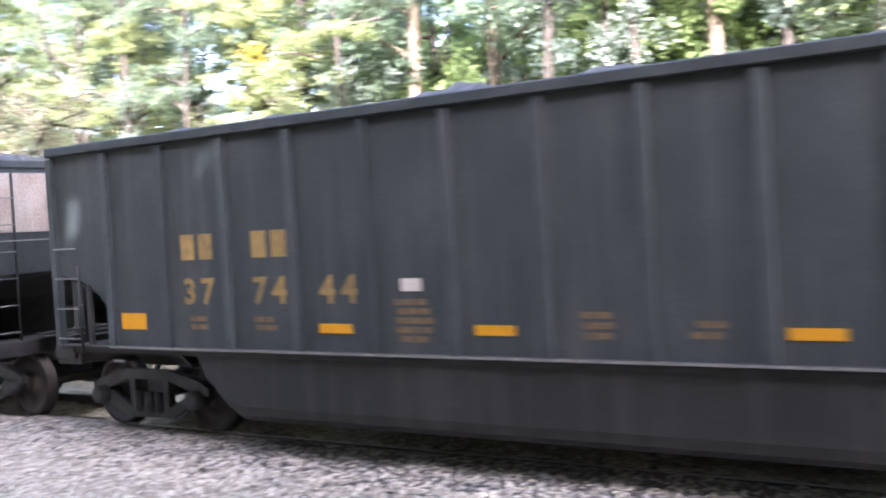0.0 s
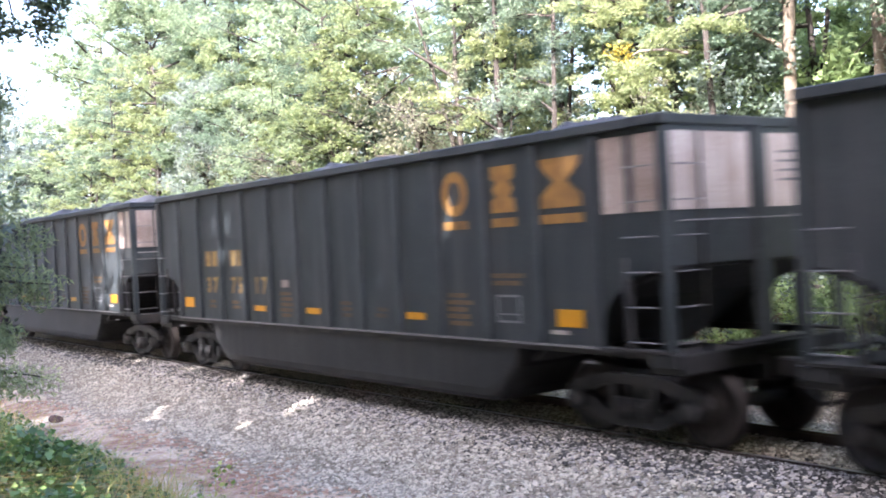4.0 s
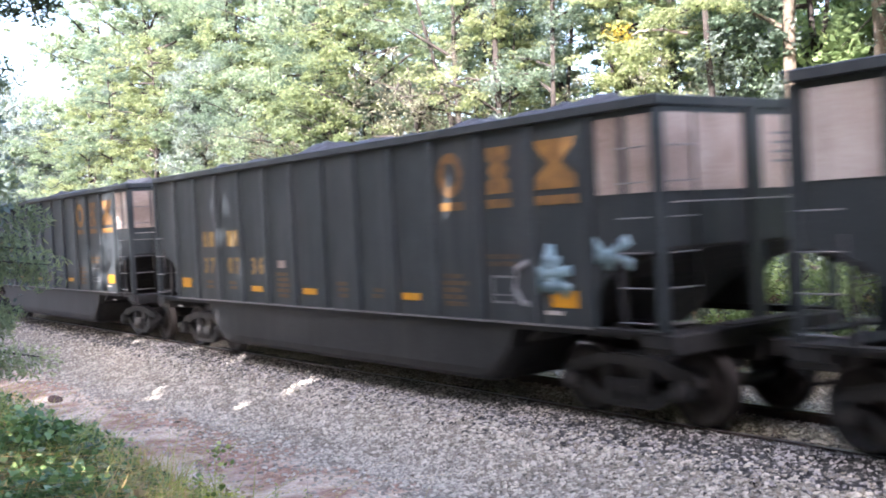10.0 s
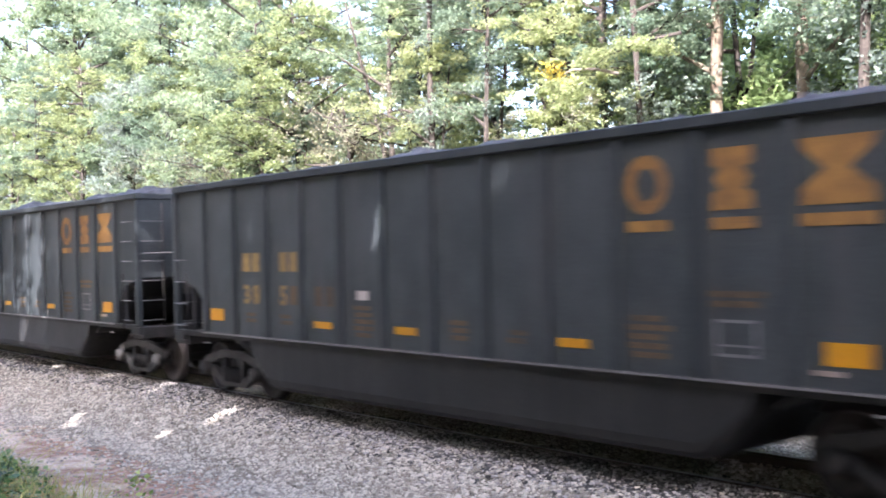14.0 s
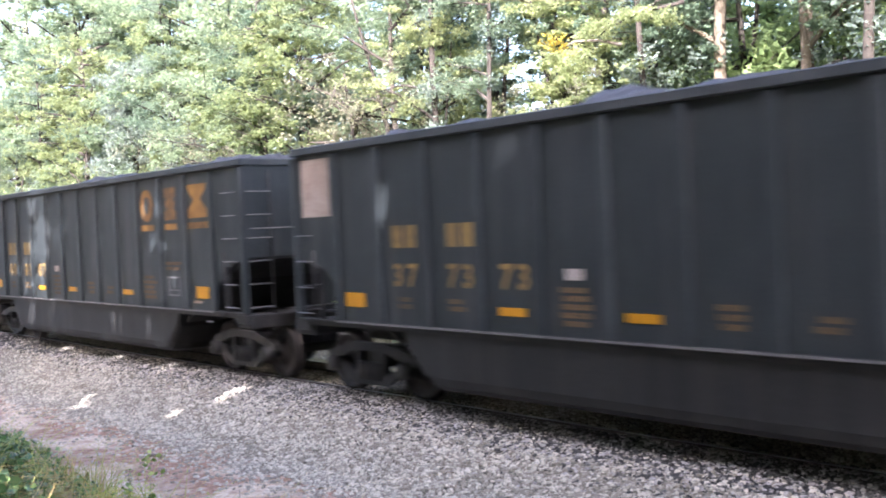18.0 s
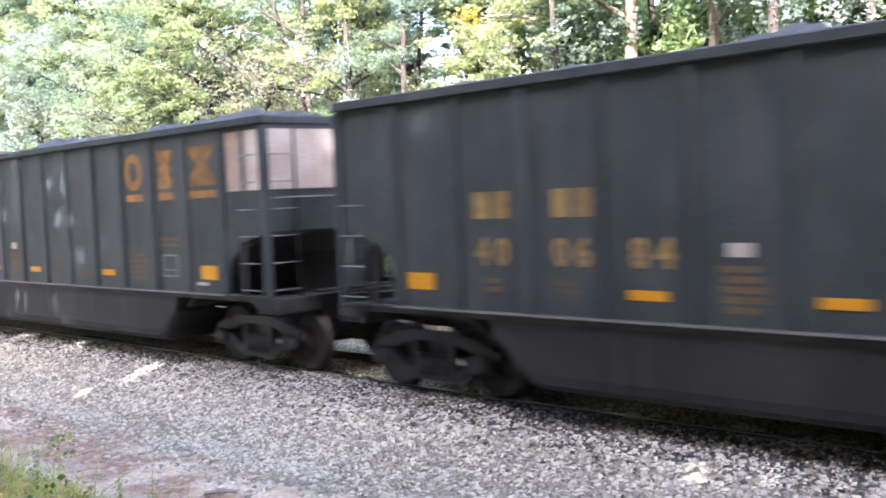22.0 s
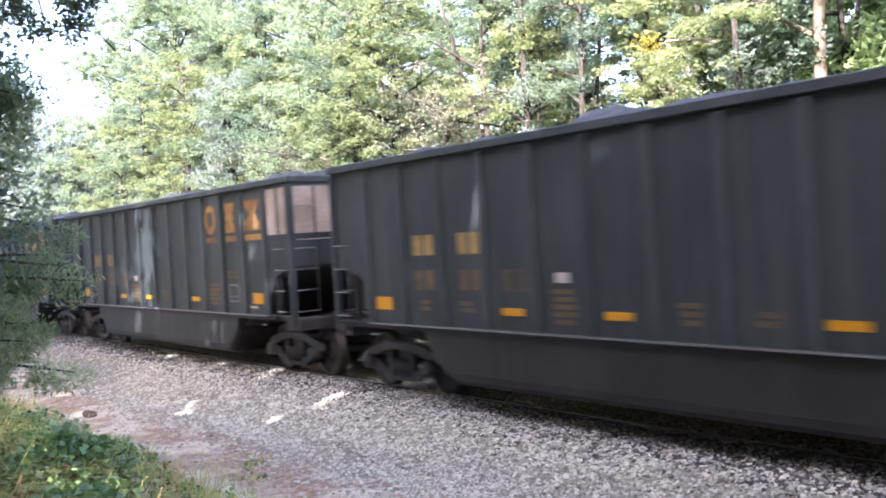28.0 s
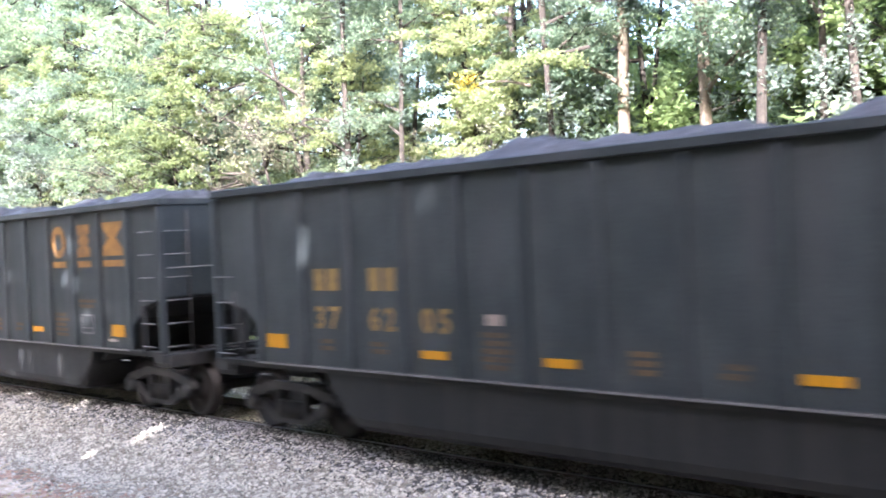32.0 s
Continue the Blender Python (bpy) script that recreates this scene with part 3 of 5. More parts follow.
def make_car():
    car = thing("coal_car", "black steel coal car with ribbed sides, loaded, rolling", "coal car", "coal cars of the train")
    s = SIDE
    # ribbed side walls, cut away over the end platforms
    arch = [(6.2 + (HALF - 6.2) * (1 - math.cos(q)), 1.35 + 0.73 * math.sin(q)) for q in (math.pi / 2 * i / 8 for i in range(9))]
    wall = [(-6.2, SILL), (6.2, SILL), *arch, (HALF, TOP - 0.1), (-HALF, TOP - 0.1), *[(-x, z) for x, z in arch[::-1]]]
    for y in (-1, 1):
        sheet = prism(bmesh.new(), wall, y * (s - 0.07), y * (s - 0.1))
        part("side_wall", sheet, M_PAINT, car)
        o = part("top_chord", chord(2 * HALF + 0.06), M_PAINT, car)
        o.location, o.rotation_euler.z = (0, y * (s - 0.03), TOP), 0 if y < 0 else math.pi
        sill = bmesh.new()
        box(sill, -HALF, HALF, y * (s - 0.14), y * (s + 0.02), SILL - 0.03, SILL)
        box(sill, -HALF, HALF, y * (s - 0.1), y * (s - 0.02), SILL - 0.09, SILL - 0.03)
        part("side_sill", sill, M_FRAME, car)
        part("sill_lip", block(-6.2, 6.2, y * (s + 0.021), y * (s + 0.026), SILL - 0.022, SILL + 0.003), M_BRIGHT, car, "dust-pale worn sill edge")
    rib = bmesh.new()
    prism(rib, [(-0.05, SILL), (0.05, SILL), (0.05, TOP - 0.15), (-0.05, TOP - 0.15)], -0.07, 0.0)
    rib_me = None
    for i in range(13):
        o = part("rib", rib_me or rib, M_PAINT, car)
        rib_me = o.data
        o.location = (-6.18 + 1.03 * i, -s + 0.07, 0)
    for x in (-1, 1):
        sheet = bmesh.new()
        box(sheet, x * (HALF - 0.05), x * (HALF - 0.02), -s + 0.08, s - 0.08, 2.1, TOP - 0.1)
        part("end_wall", sheet, M_PAINT, car)
        o = part("end_chord", chord(2 * s - 0.1), M_PAINT, car)
        o.location, o.rotation_euler.z = (x * (HALF - 0.03), 0, TOP - 0.003), x * math.pi / 2
        slope = prism(bmesh.new(), [(x * (HALF - 0.04), 2.1), (x * (HALF - 0.04), 2.06), (x * 6.15, 1.7), (x * 4.9, 0.92), (x * 4.9, 0.97), (x * 6.13, 1.74)], -s + 0.12, s - 0.12)
        part("slope_sheet", slope, M_FRAME, car)
        for y in (-1, 1):
            post = bmesh.new()
            box(post, x * (HALF - 0.08), x * (HALF + 0.01), y * (s - 0.1), y * (s + 0.005), SILL, TOP - 0.15)
            part("corner_post", post, M_PAINT, car)
            brace = bmesh.new()
            box(brace, x * 6.62, x * 6.68, y * (s - 0.1), y * (s - 0.04), SILL, 1.95)
            part("platform_stanchion", brace, M_FRAME, car)
            part("sill_step", block(*sorted((x * 6.95, x * (HALF + 0.06))), *sorted((y * (s - 0.3), y * s)), 1.0, 1.145, 0.01), M_TUB, car)
        mid = bmesh.new()
        box(mid, x * (HALF - 0.04), x * (HALF + 0.07), -0.1, 0.1, 0.95, TOP - 0.12)
        part("end_post", mid, M_PAINT, car)
        part("end_sill", block(*sorted((x * 6.9, x * (HALF + 0.1))), -s + 0.06, s - 0.06, 0.92, 1.14, 0.015), M_FRAME, car)
        part("brake_platform", block(*sorted((x * (HALF + 0.1), x * (HALF + 0.35))), -0.9, 0.5, 1.2, 1.225), M_FRAME, car)
        coupler = bmesh.new()
        box(coupler, x * 7.3, x * 7.85, -0.11, 0.11, 0.77, 0.98, 0.02)
        box(coupler, x * 7.8, x * 8.085, -0.17, 0.14, 0.72, 1.02, 0.04)
        part("coupler", coupler, M_FRAME, car)
        part("air_hose", tube(bmesh.new(), [(x * 7.4, 0.3, 0.85), (x * 7.6, 0.3, 0.55), (x * 7.85, 0.26, 0.42), (x * 8.05, 0.22, 0.5)], 0.025, 6), M_FRAME, car)
        part("end_handrail", bar_between((x * (HALF + 0.12), -s + 0.1, 2.58), (x * (HALF + 0.12), s - 0.1, 2.58)), M_BRIGHT, car)
        # ladders: rungs on the side and round the corner
        for j in range(6 if x > 0 else 4):
            z = 1.27 + 0.385 * j
            part("side_rung", bar_between((x * 6.72, -s - 0.05, z), (x * 7.16, -s - 0.05, z)), M_BRIGHT, car)
            part("end_rung", bar_between((x * (HALF + 0.08), -s + 0.08, z), (x * (HALF + 0.08), -s + 0.52, z)), M_BRIGHT, car)
        for y0 in (-s + 0.52,):
            part("ladder_rail", bar_between((x * (HALF + 0.07), y0, 1.15), (x * (HALF + 0.07), y0, TOP - 0.2), 0.02), M_FRAME, car)
        part("ladder_rail", bar_between((x * 6.7, -s - 0.04, SILL - 0.1), (x * 6.7, -s - 0.04, 2.2), 0.018), M_FRAME, car)
        part("uncoupling_handle", block(*sorted((x * 5.95, x * 6.15)), -s - 0.02, -s + 0.0, 0.985, 1.01), M_BRIGHT, car, "short pale worn handle")
        b = make_bogie(car)
        b.location.x = x * 6.17
    # lower tub; its shade is painted in by the darker colour
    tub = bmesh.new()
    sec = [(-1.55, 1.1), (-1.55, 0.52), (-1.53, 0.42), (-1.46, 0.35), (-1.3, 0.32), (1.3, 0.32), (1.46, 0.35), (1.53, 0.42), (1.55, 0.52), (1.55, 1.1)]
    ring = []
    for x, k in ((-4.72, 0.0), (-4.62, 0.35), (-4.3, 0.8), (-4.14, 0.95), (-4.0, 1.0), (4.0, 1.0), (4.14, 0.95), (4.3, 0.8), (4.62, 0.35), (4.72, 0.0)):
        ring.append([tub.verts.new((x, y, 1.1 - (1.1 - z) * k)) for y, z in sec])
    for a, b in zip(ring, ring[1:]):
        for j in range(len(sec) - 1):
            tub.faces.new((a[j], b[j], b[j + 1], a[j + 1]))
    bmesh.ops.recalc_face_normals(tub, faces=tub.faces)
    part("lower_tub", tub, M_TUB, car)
    part("centre_sill", block(-7.45, 7.45, -0.22, 0.22, 0.72, 1.05, 0.02), M_FRAME, car)
    # reflectors and stencilled markings on the near side
    face = -s + 0.068
    for u, w, z, h in ((0.87, 0.45, 1.49, 0.2), (4.11, 0.45, 1.43, 0.1), (6.09, 0.45, 1.43, 0.1), (9.1, 0.45, 1.43, 0.1), (12.35, 0.45, 1.49, 0.21)):
        o = part("reflector", block(u - 6.68 - w / 2, u - 6.68 + w / 2, face - 0.008, face, z - h / 2, z + h / 2), M_YELLOW, car, "bright yellow reflector")
    # mark in three plain shapes, each underlined
    c0 = 10.17 - 6.68
    ringed = bmesh.new()
    loops = []
    for r, y in ((0.285, face), (0.285, face - 0.006), (0.155, face - 0.006), (0.155, face)):
        loops.append([ringed.verts.new((c0 + r * math.cos(q), y, 3.115 + r * 1.08 * math.sin(q))) for q in (2 * math.pi * i / 20 for i in range(20))])
    for a, b in zip(loops, loops[1:]):
        for i in range(20):
            ringed.faces.new((a[i], a[(i + 1) % 20], b[(i + 1) % 20], b[i]))
    part("mark", ringed, M_LOGO, car, "faded yellow painted ring")
    c1 = 11.2 - 6.68
    notched = [(-0.23, -0.3), (0.23, -0.3), (0.23, -0.14), (0.13, -0.1), (0.2, 0.0), (0.13, 0.1), (0.23, 0.14), (0.23, 0.3), (-0.23, 0.3), (-0.23, 0.14), (-0.13, 0.1), (-0.2, 0.0), (-0.13, -0.1), (-0.23, -0.14)]
    part("mark", prism(bmesh.new(), [(c1 + a, 3.115 + b) for a, b in notched], face - 0.006, face), M_LOGO, car, "faded yellow painted block")
    c2 = 12.28 - 6.68
    part("mark", prism(bmesh.new(), [(c2 + a, 3.12 + b) for a, b in ((-0.36, -0.3), (0.36, -0.3), (0.35, -0.15), (0.12, 0.02), (0.33, 0.2), (0.36, 0.3), (-0.36, 0.3), (-0.33, 0.2), (-0.12, 0.02), (-0.35, -0.15))], face - 0.006, face), M_LOGO, car, "faded yellow painted hourglass")
    for c, w in ((c0, 0.54), (c1, 0.48), (c2, 0.74)):
        part("underline", block(c - w / 2, c + w / 2, face - 0.006, face, 2.63, 2.745), M_LOGO, car)
    # reporting mark as plain bars
    for u in (1.9, 2.2, 3.05, 3.35):
        part("mark_bar", block(u - 6.68 - 0.11, u - 6.68 + 0.11, face - 0.005, face, 2.22, 2.52), M_STENCIL, car)
    words = random.Random(21)
    for u, w, z0, n in ((2.05, 0.36, 1.4, 2), (3.1, 0.36, 1.4, 2), (5.15, 0.5, 1.3, 5), (7.2, 0.42, 1.36, 3), (8.2, 0.34, 1.38, 2), (10.17, 0.6, 1.33, 5), (11.2, 0.74, 1.88, 2)):
        lines = bmesh.new()
        for j in range(n):
            a = u - 6.68 - w / 2 + words.uniform(0, 0.12) * w
            end = u - 6.68 + w / 2 - words.uniform(0, 0.25) * w
            z, top = z0 + 0.095 * j, [(end, z0 + 0.095 * j)]
            while end > a + 0.03:
                b = max(a, end - words.uniform(0.07, 0.2))
                top += [(end, z + 0.06), (b, z + 0.06), (b, z + 0.008), (b - 0.025, z + 0.008)]
                end = b - 0.025
            prism(lines, top[:-2] + [(top[-3][0], z)], face - 0.004, face)
        part("stencil_block", lines, M_FADED, car)
    part("data_plate", block(5.0 - 6.68, 5.25 - 6.68, face - 0.006, face, 1.82, 1.95), M_WHITE, car, "small white plate")
    frame_bm = bmesh.new()
    for x0, x1, z0, z1 in ((-0.24, 0.24, 1.73, 1.76), (-0.24, 0.24, 1.4, 1.43), (-0.24, -0.2, 1.4, 1.76), (0.2, 0.24, 1.4, 1.76), (-0.2, 0.2, 1.5, 1.52)):
        box(frame_bm, 11.21 - 6.68 + x0, 11.21 - 6.68 + x1, face - 0.004, face, z0, z1)
    part("stencil_box", frame_bm, M_GREY, car, "pale stencilled box")
    part("tag", block(12.0 - 6.68, 12.3 - 6.68, face - 0.006, face, 1.29, 1.34), M_WHITE, car)
    return car


def add_number(car, digits):
    face = -SIDE + 0.064
    for i, ch in enumerate(digits.ljust(6)):
        u = (1.9, 2.2, 3.03, 3.33, 4.02, 4.32)[i]
        if ch not in DIGITS:
            part("mark_bar", block(u - 6.68 - 0.09, u - 6.68 + 0.09, face - 0.005, face, 1.71, 2.0), M_FADED, car)
            continue
        o = part("digit", DIGITS[ch], None, car)
        o.location = (u - 6.68, face, 1.71)


PLATES = {}


def add_plate(car, name, spans, label):
    if name not in PLATES:
        bm = bmesh.new()
        for q in spans:
            box(bm, *q)
        me = bpy.data.meshes.new("white_plate")
        bm.to_mesh(me)
        bm.free()
        me.materials.append(M_WHITE)
        PLATES[name] = me
    part("white_plate", PLATES[name], None, car, label)


def front_plates(car):
    f = -SIDE + 0.066
    add_plate(car, "front_side", [(-HALF + 0.18, -6.35, f - 0.008, f, 2.7, 3.56)], "dusty white plate")


def rear_plates(car):
    f = -SIDE + 0.066
    add_plate(car, "rear_a", [(6.3, 6.66, f - 0.008, f, 2.7, 3.56)], "dusty white plate")
    add_plate(car, "rear_b", [(6.78, 7.16, f - 0.008, f, 2.7, 3.56)], "dusty white plate")
    e = HALF - 0.019
    add_plate(car, "end_a", [(e, e + 0.008, -SIDE + 0.14, -0.14, 2.7, 3.56)], "dusty white plate")
    add_plate(car, "end_b", [(e, e + 0.008, 0.14, SIDE - 0.14, 2.7, 3.56)], "dusty white plate")
    if "lines" not in PLATES:
        bm = bmesh.new()
        for j in range(4):
            box(bm, e + 0.008, e + 0.012, 0.4, 1.2 - 0.1 * (j % 2), 3.0 + 0.11 * j, 3.03 + 0.11 * j)
        me = bpy.data.meshes.new("stencil_line")
        bm.to_mesh(me)
        bm.free()
        me.materials.append(M_GREY)
        PLATES["lines"] = me
    part("stencil_line", PLATES["lines"], None, car)


def spray_strokes(car, strokes, mat, label, width=0.045):
    f = -SIDE + 0.05
    for pts in strokes:
        bm = bmesh.new()
        tube(bm, [(u - 6.68, 0, z) for u, z in pts], width, 6)
        bmesh.ops.scale(bm, vec=(1, 0.12, 1), verts=bm.verts)
        o = part("graffiti_stroke", bm, mat, car, label)
        o.location.y = f


def make_coal(heap):
    rng = np.random.default_rng(5)
    xs, ys = np.linspace(-HALF + 0.1, HALF - 0.1, 110), np.linspace(-SIDE + 0.12, SIDE - 0.12, 26)
    gx, gy = np.meshgrid(xs, ys)
    edge = np.clip((1 - np.abs(gy) / 1.48) * 1.6, 0, 1) * np.clip((HALF - 0.1 - np.abs(gx)) / 1.2, 0, 1)
    gz = TOP - 0.18 + heap * edge + (0.05 * np.sin(gx * 1.1 + heap * 9) + 0.045 * np.sin(gx * 2.7)) * edge + 0.025 * np.sin(gx * 4.3 + gy * 2.1 + heap * 30) * edge + rng.normal(0, 0.035, gx.shape)
    v = np.stack([gx, gy, gz], -1).reshape(-1, 3)
    w = len(xs)
    i = (np.arange(len(ys) - 1)[:, None] * w + np.arange(w - 1)).ravel()
    return fast_mesh("coal_load", v, np.stack([i, i + 1, i + w + 1, i + w], 1), M_COAL)


# the cars in order: number (a dot for an unreadable digit), f for a plate on the front side, r for plates round the rear corner
ORDER = """
r r r 377444r 376328r f 3774r 377517r 40..63r - r 400845r r 3762r 370736r
f 3773f 376955r 377201f 385r 400357f r - 400807f 377373f 39r 377097r 37r 400r 400684r
399057r 401095f 400763f 37f - r r 401099f 376662f 39f 399793f 376205 r
""".split()
TRAIN = {k - 3: (word.strip("fr-").replace(".", " "), "f" in word, "r" in word) for k, word in enumerate(ORDER)}
CARS, LOADS = {}, {}
first = make_car()
COAL = [make_coal(h) for h in (0.28, 0.32, 0.36)]
for k, (number, front, rear) in TRAIN.items():
    car = first if k == -3 else copy_thing(first, pose(0, 0, 0))
    CARS[k] = car
for k, (number, front, rear) in TRAIN.items():
    car = CARS[k]
    add_number(car, number)
    if front:
        front_plates(car)
    if rear:
        rear_plates(car)
    LOADS[k] = tagged(part("coal_load", COAL[2 if k == 38 else k % 2], None), "heaped black coal filling the car", "coal", "coal loads of the train")


# sprayed scrawls on two of the cars
spray_strokes(CARS[11], [[(11.75, 1.95), (11.5, 1.85), (11.45, 1.6), (11.6, 1.42), (11.8, 1.4)], [(12.9, 2.2), (13.0, 1.98), (13.3, 2.12)], [(13.05, 1.95), (13.35, 2.0)]], M_SPRAY, "scrawled white spray paint")
spray_strokes(CARS[11], [[(11.85, 1.55), (12.02, 1.85), (12.15, 2.14)], [(12.15, 2.14), (12.22, 1.8), (12.42, 1.52)], [(11.8, 1.83), (12.1, 1.78), (12.5, 1.84)], [(11.95, 1.62), (12.3, 1.66), (12.48, 1.6)],
                         [(12.0, 1.96), (12.32, 1.94)], [(12.14, 1.75), (12.2, 1.55)], [(12.85, 2.2), (13.05, 2.02), (13.12, 1.86)], [(13.12, 1.86), (13.22, 2.06), (13.45, 2.2)], [(12.82, 1.96), (13.15, 2.02), (13.5, 1.9)]], M_SPRAYB, "blotchy pale blue spray paint", 0.075)
oval = [(7.1 + 0.24 * math.cos(q), 1.8 + 0.4 * math.sin(q)) for q in (2 * math.pi * i / 16 for i in range(17))]
knot = [(10.05 + 0.22 * math.cos(q), 1.42 + 0.22 * math.sin(q)) for q in (2 * math.pi * i / 12 for i in range(13))]
spray_strokes(CARS[23], [[(6.0, 1.5), (6.1, 1.9), (6.25, 2.2), (6.4, 2.1)], [(5.75, 1.75), (6.5, 1.95)], [(6.1, 1.85), (6.4, 1.55)], oval,
                         [(7.75, 1.4), (7.95, 2.2), (8.2, 2.1), (8.15, 1.85), (7.9, 1.75), (8.35, 1.4)], 
                         [(8.55, 2.3), (8.75, 1.95), (8.95, 2.25), (9.1, 1.95), (9.3, 2.6)],
                         [(10.3, 1.95), (9.95, 2.0), (9.8, 1.8), (10.0, 1.65), (10.25, 1.6)], knot,
                         [(10.95, 2.3), (11.0, 1.4)], [(10.75, 2.2), (11.25, 2.2), (11.2, 1.95), (11.0, 1.85), (11.45, 1.75), (11.4, 1.5), (11.0, 1.4)]], M_SPRAY, "scrawled white spray paint")


def train_place(t):
    """Where the reference point of the train stands at t seconds."""
    return -11.22 - 18.627 * t - 0.0202 * t * t


def motions():
    # seconds, and how far the train is ahead (-) or behind (+) of its even run
    slips = [(0, -0.08), (1, -0.15), (2, -0.18), (3, -0.17), (4, -0.18), (7, -0.13), (8, -0.1), (9, -0.06), (10, -0.05), (11, -0.06), (12, -0.01), (13, 0.01), (14, 0.05), (17, 0.1), (18, 0.15), (19, 0.25), (20, 0.28), (21, 0.13), (22, 0.12), (22.5, -0.13), (23, -0.39), (24, -0.36), (25, -0.23), (26, -0.25), (29, -0.1), (30, 0.09), (31, -0.06), (31.5, -0.05), (32, 0.02)]
    rows = [(t, train_place(t) + d) for t, d in slips]
    for k, car in CARS.items():
        places = [(t, pose(s + 6.68 + L_CAR * k, TRACK_Y, 0)) for t, s in rows]
        walk(car, places)
        walk(LOADS[k], places)
        # the wheels roll while the car passes
        middle = (6.68 + L_CAR * k - 11.22) / 18.9
        start, end = max(0.0, middle - 0.5), min(32.0, middle + 3.0)
        if end - start < 0.2:
            continue
        times = [0.0] * (start > 0) + list(np.arange(start, end, 0.035)) + [32.0]
        for o in [o for o in car.children_recursive if o.name.split(".")[0] == "wheel"]:
            rest = o.matrix_basis.copy()
            spin = [(t, Matrix.Translation(rest.translation) @ Matrix.Rotation(18.9 / 0.457 * (min(max(t, start), times[-2]) - start) * -1, 4, "Y") @ rest.to_3x3().to_4x4()) for t in times]
            walk(o, spin)

# ---- trees ----


def leaves_at(centres, spread, count, size, rng, flat=0.4, aspect=0.55, droop=0.0, corners=4):
    """Small leaf blades scattered round the centres: corner points and faces."""
    n = len(centres) * count
    c = np.repeat(centres, count, 0)
    sp = np.repeat(np.broadcast_to(np.asarray(spread, float).reshape(-1, 1), (len(centres), 1)), count, 0)
    d = rng.normal(0, 1, (n, 3))
    d *= (rng.random((n, 1)) ** 0.4) / np.linalg.norm(d, axis=1, keepdims=True)
    c = c + d * sp * np.array([1, 1, flat])
    a = rng.normal(0, 1, (n, 3)) * np.array([1, 1, 0.45]) + np.array([0, 0, -droop])
    a /= np.linalg.norm(a, axis=1, keepdims=True)
    b = np.cross(a, rng.normal(0, 1, (n, 3)) * np.array([0.6, 0.6, 1]))
    b /= np.linalg.norm(b, axis=1, keepdims=True) + 1e-9
    s = size * rng.uniform(0.6, 1.35, (n, 1))
    up = np.cross(a, b) * s * 0.12
    if corners == 3:
        v = np.stack([c - a * s * 0.5 - b * s * aspect * 0.3, c + b * s * aspect * 0.6, c + a * s * 0.6], 1).reshape(-1, 3)
        return v, np.arange(n * 3).reshape(-1, 3)
    v = np.stack([c - a * s * 0.5, c + b * s * aspect * 0.5 + up, c + a * s * 0.5, c - b * s * aspect * 0.5 + up], 1).reshape(-1, 3)
    return v, np.arange(n * 4).reshape(-1, 4)


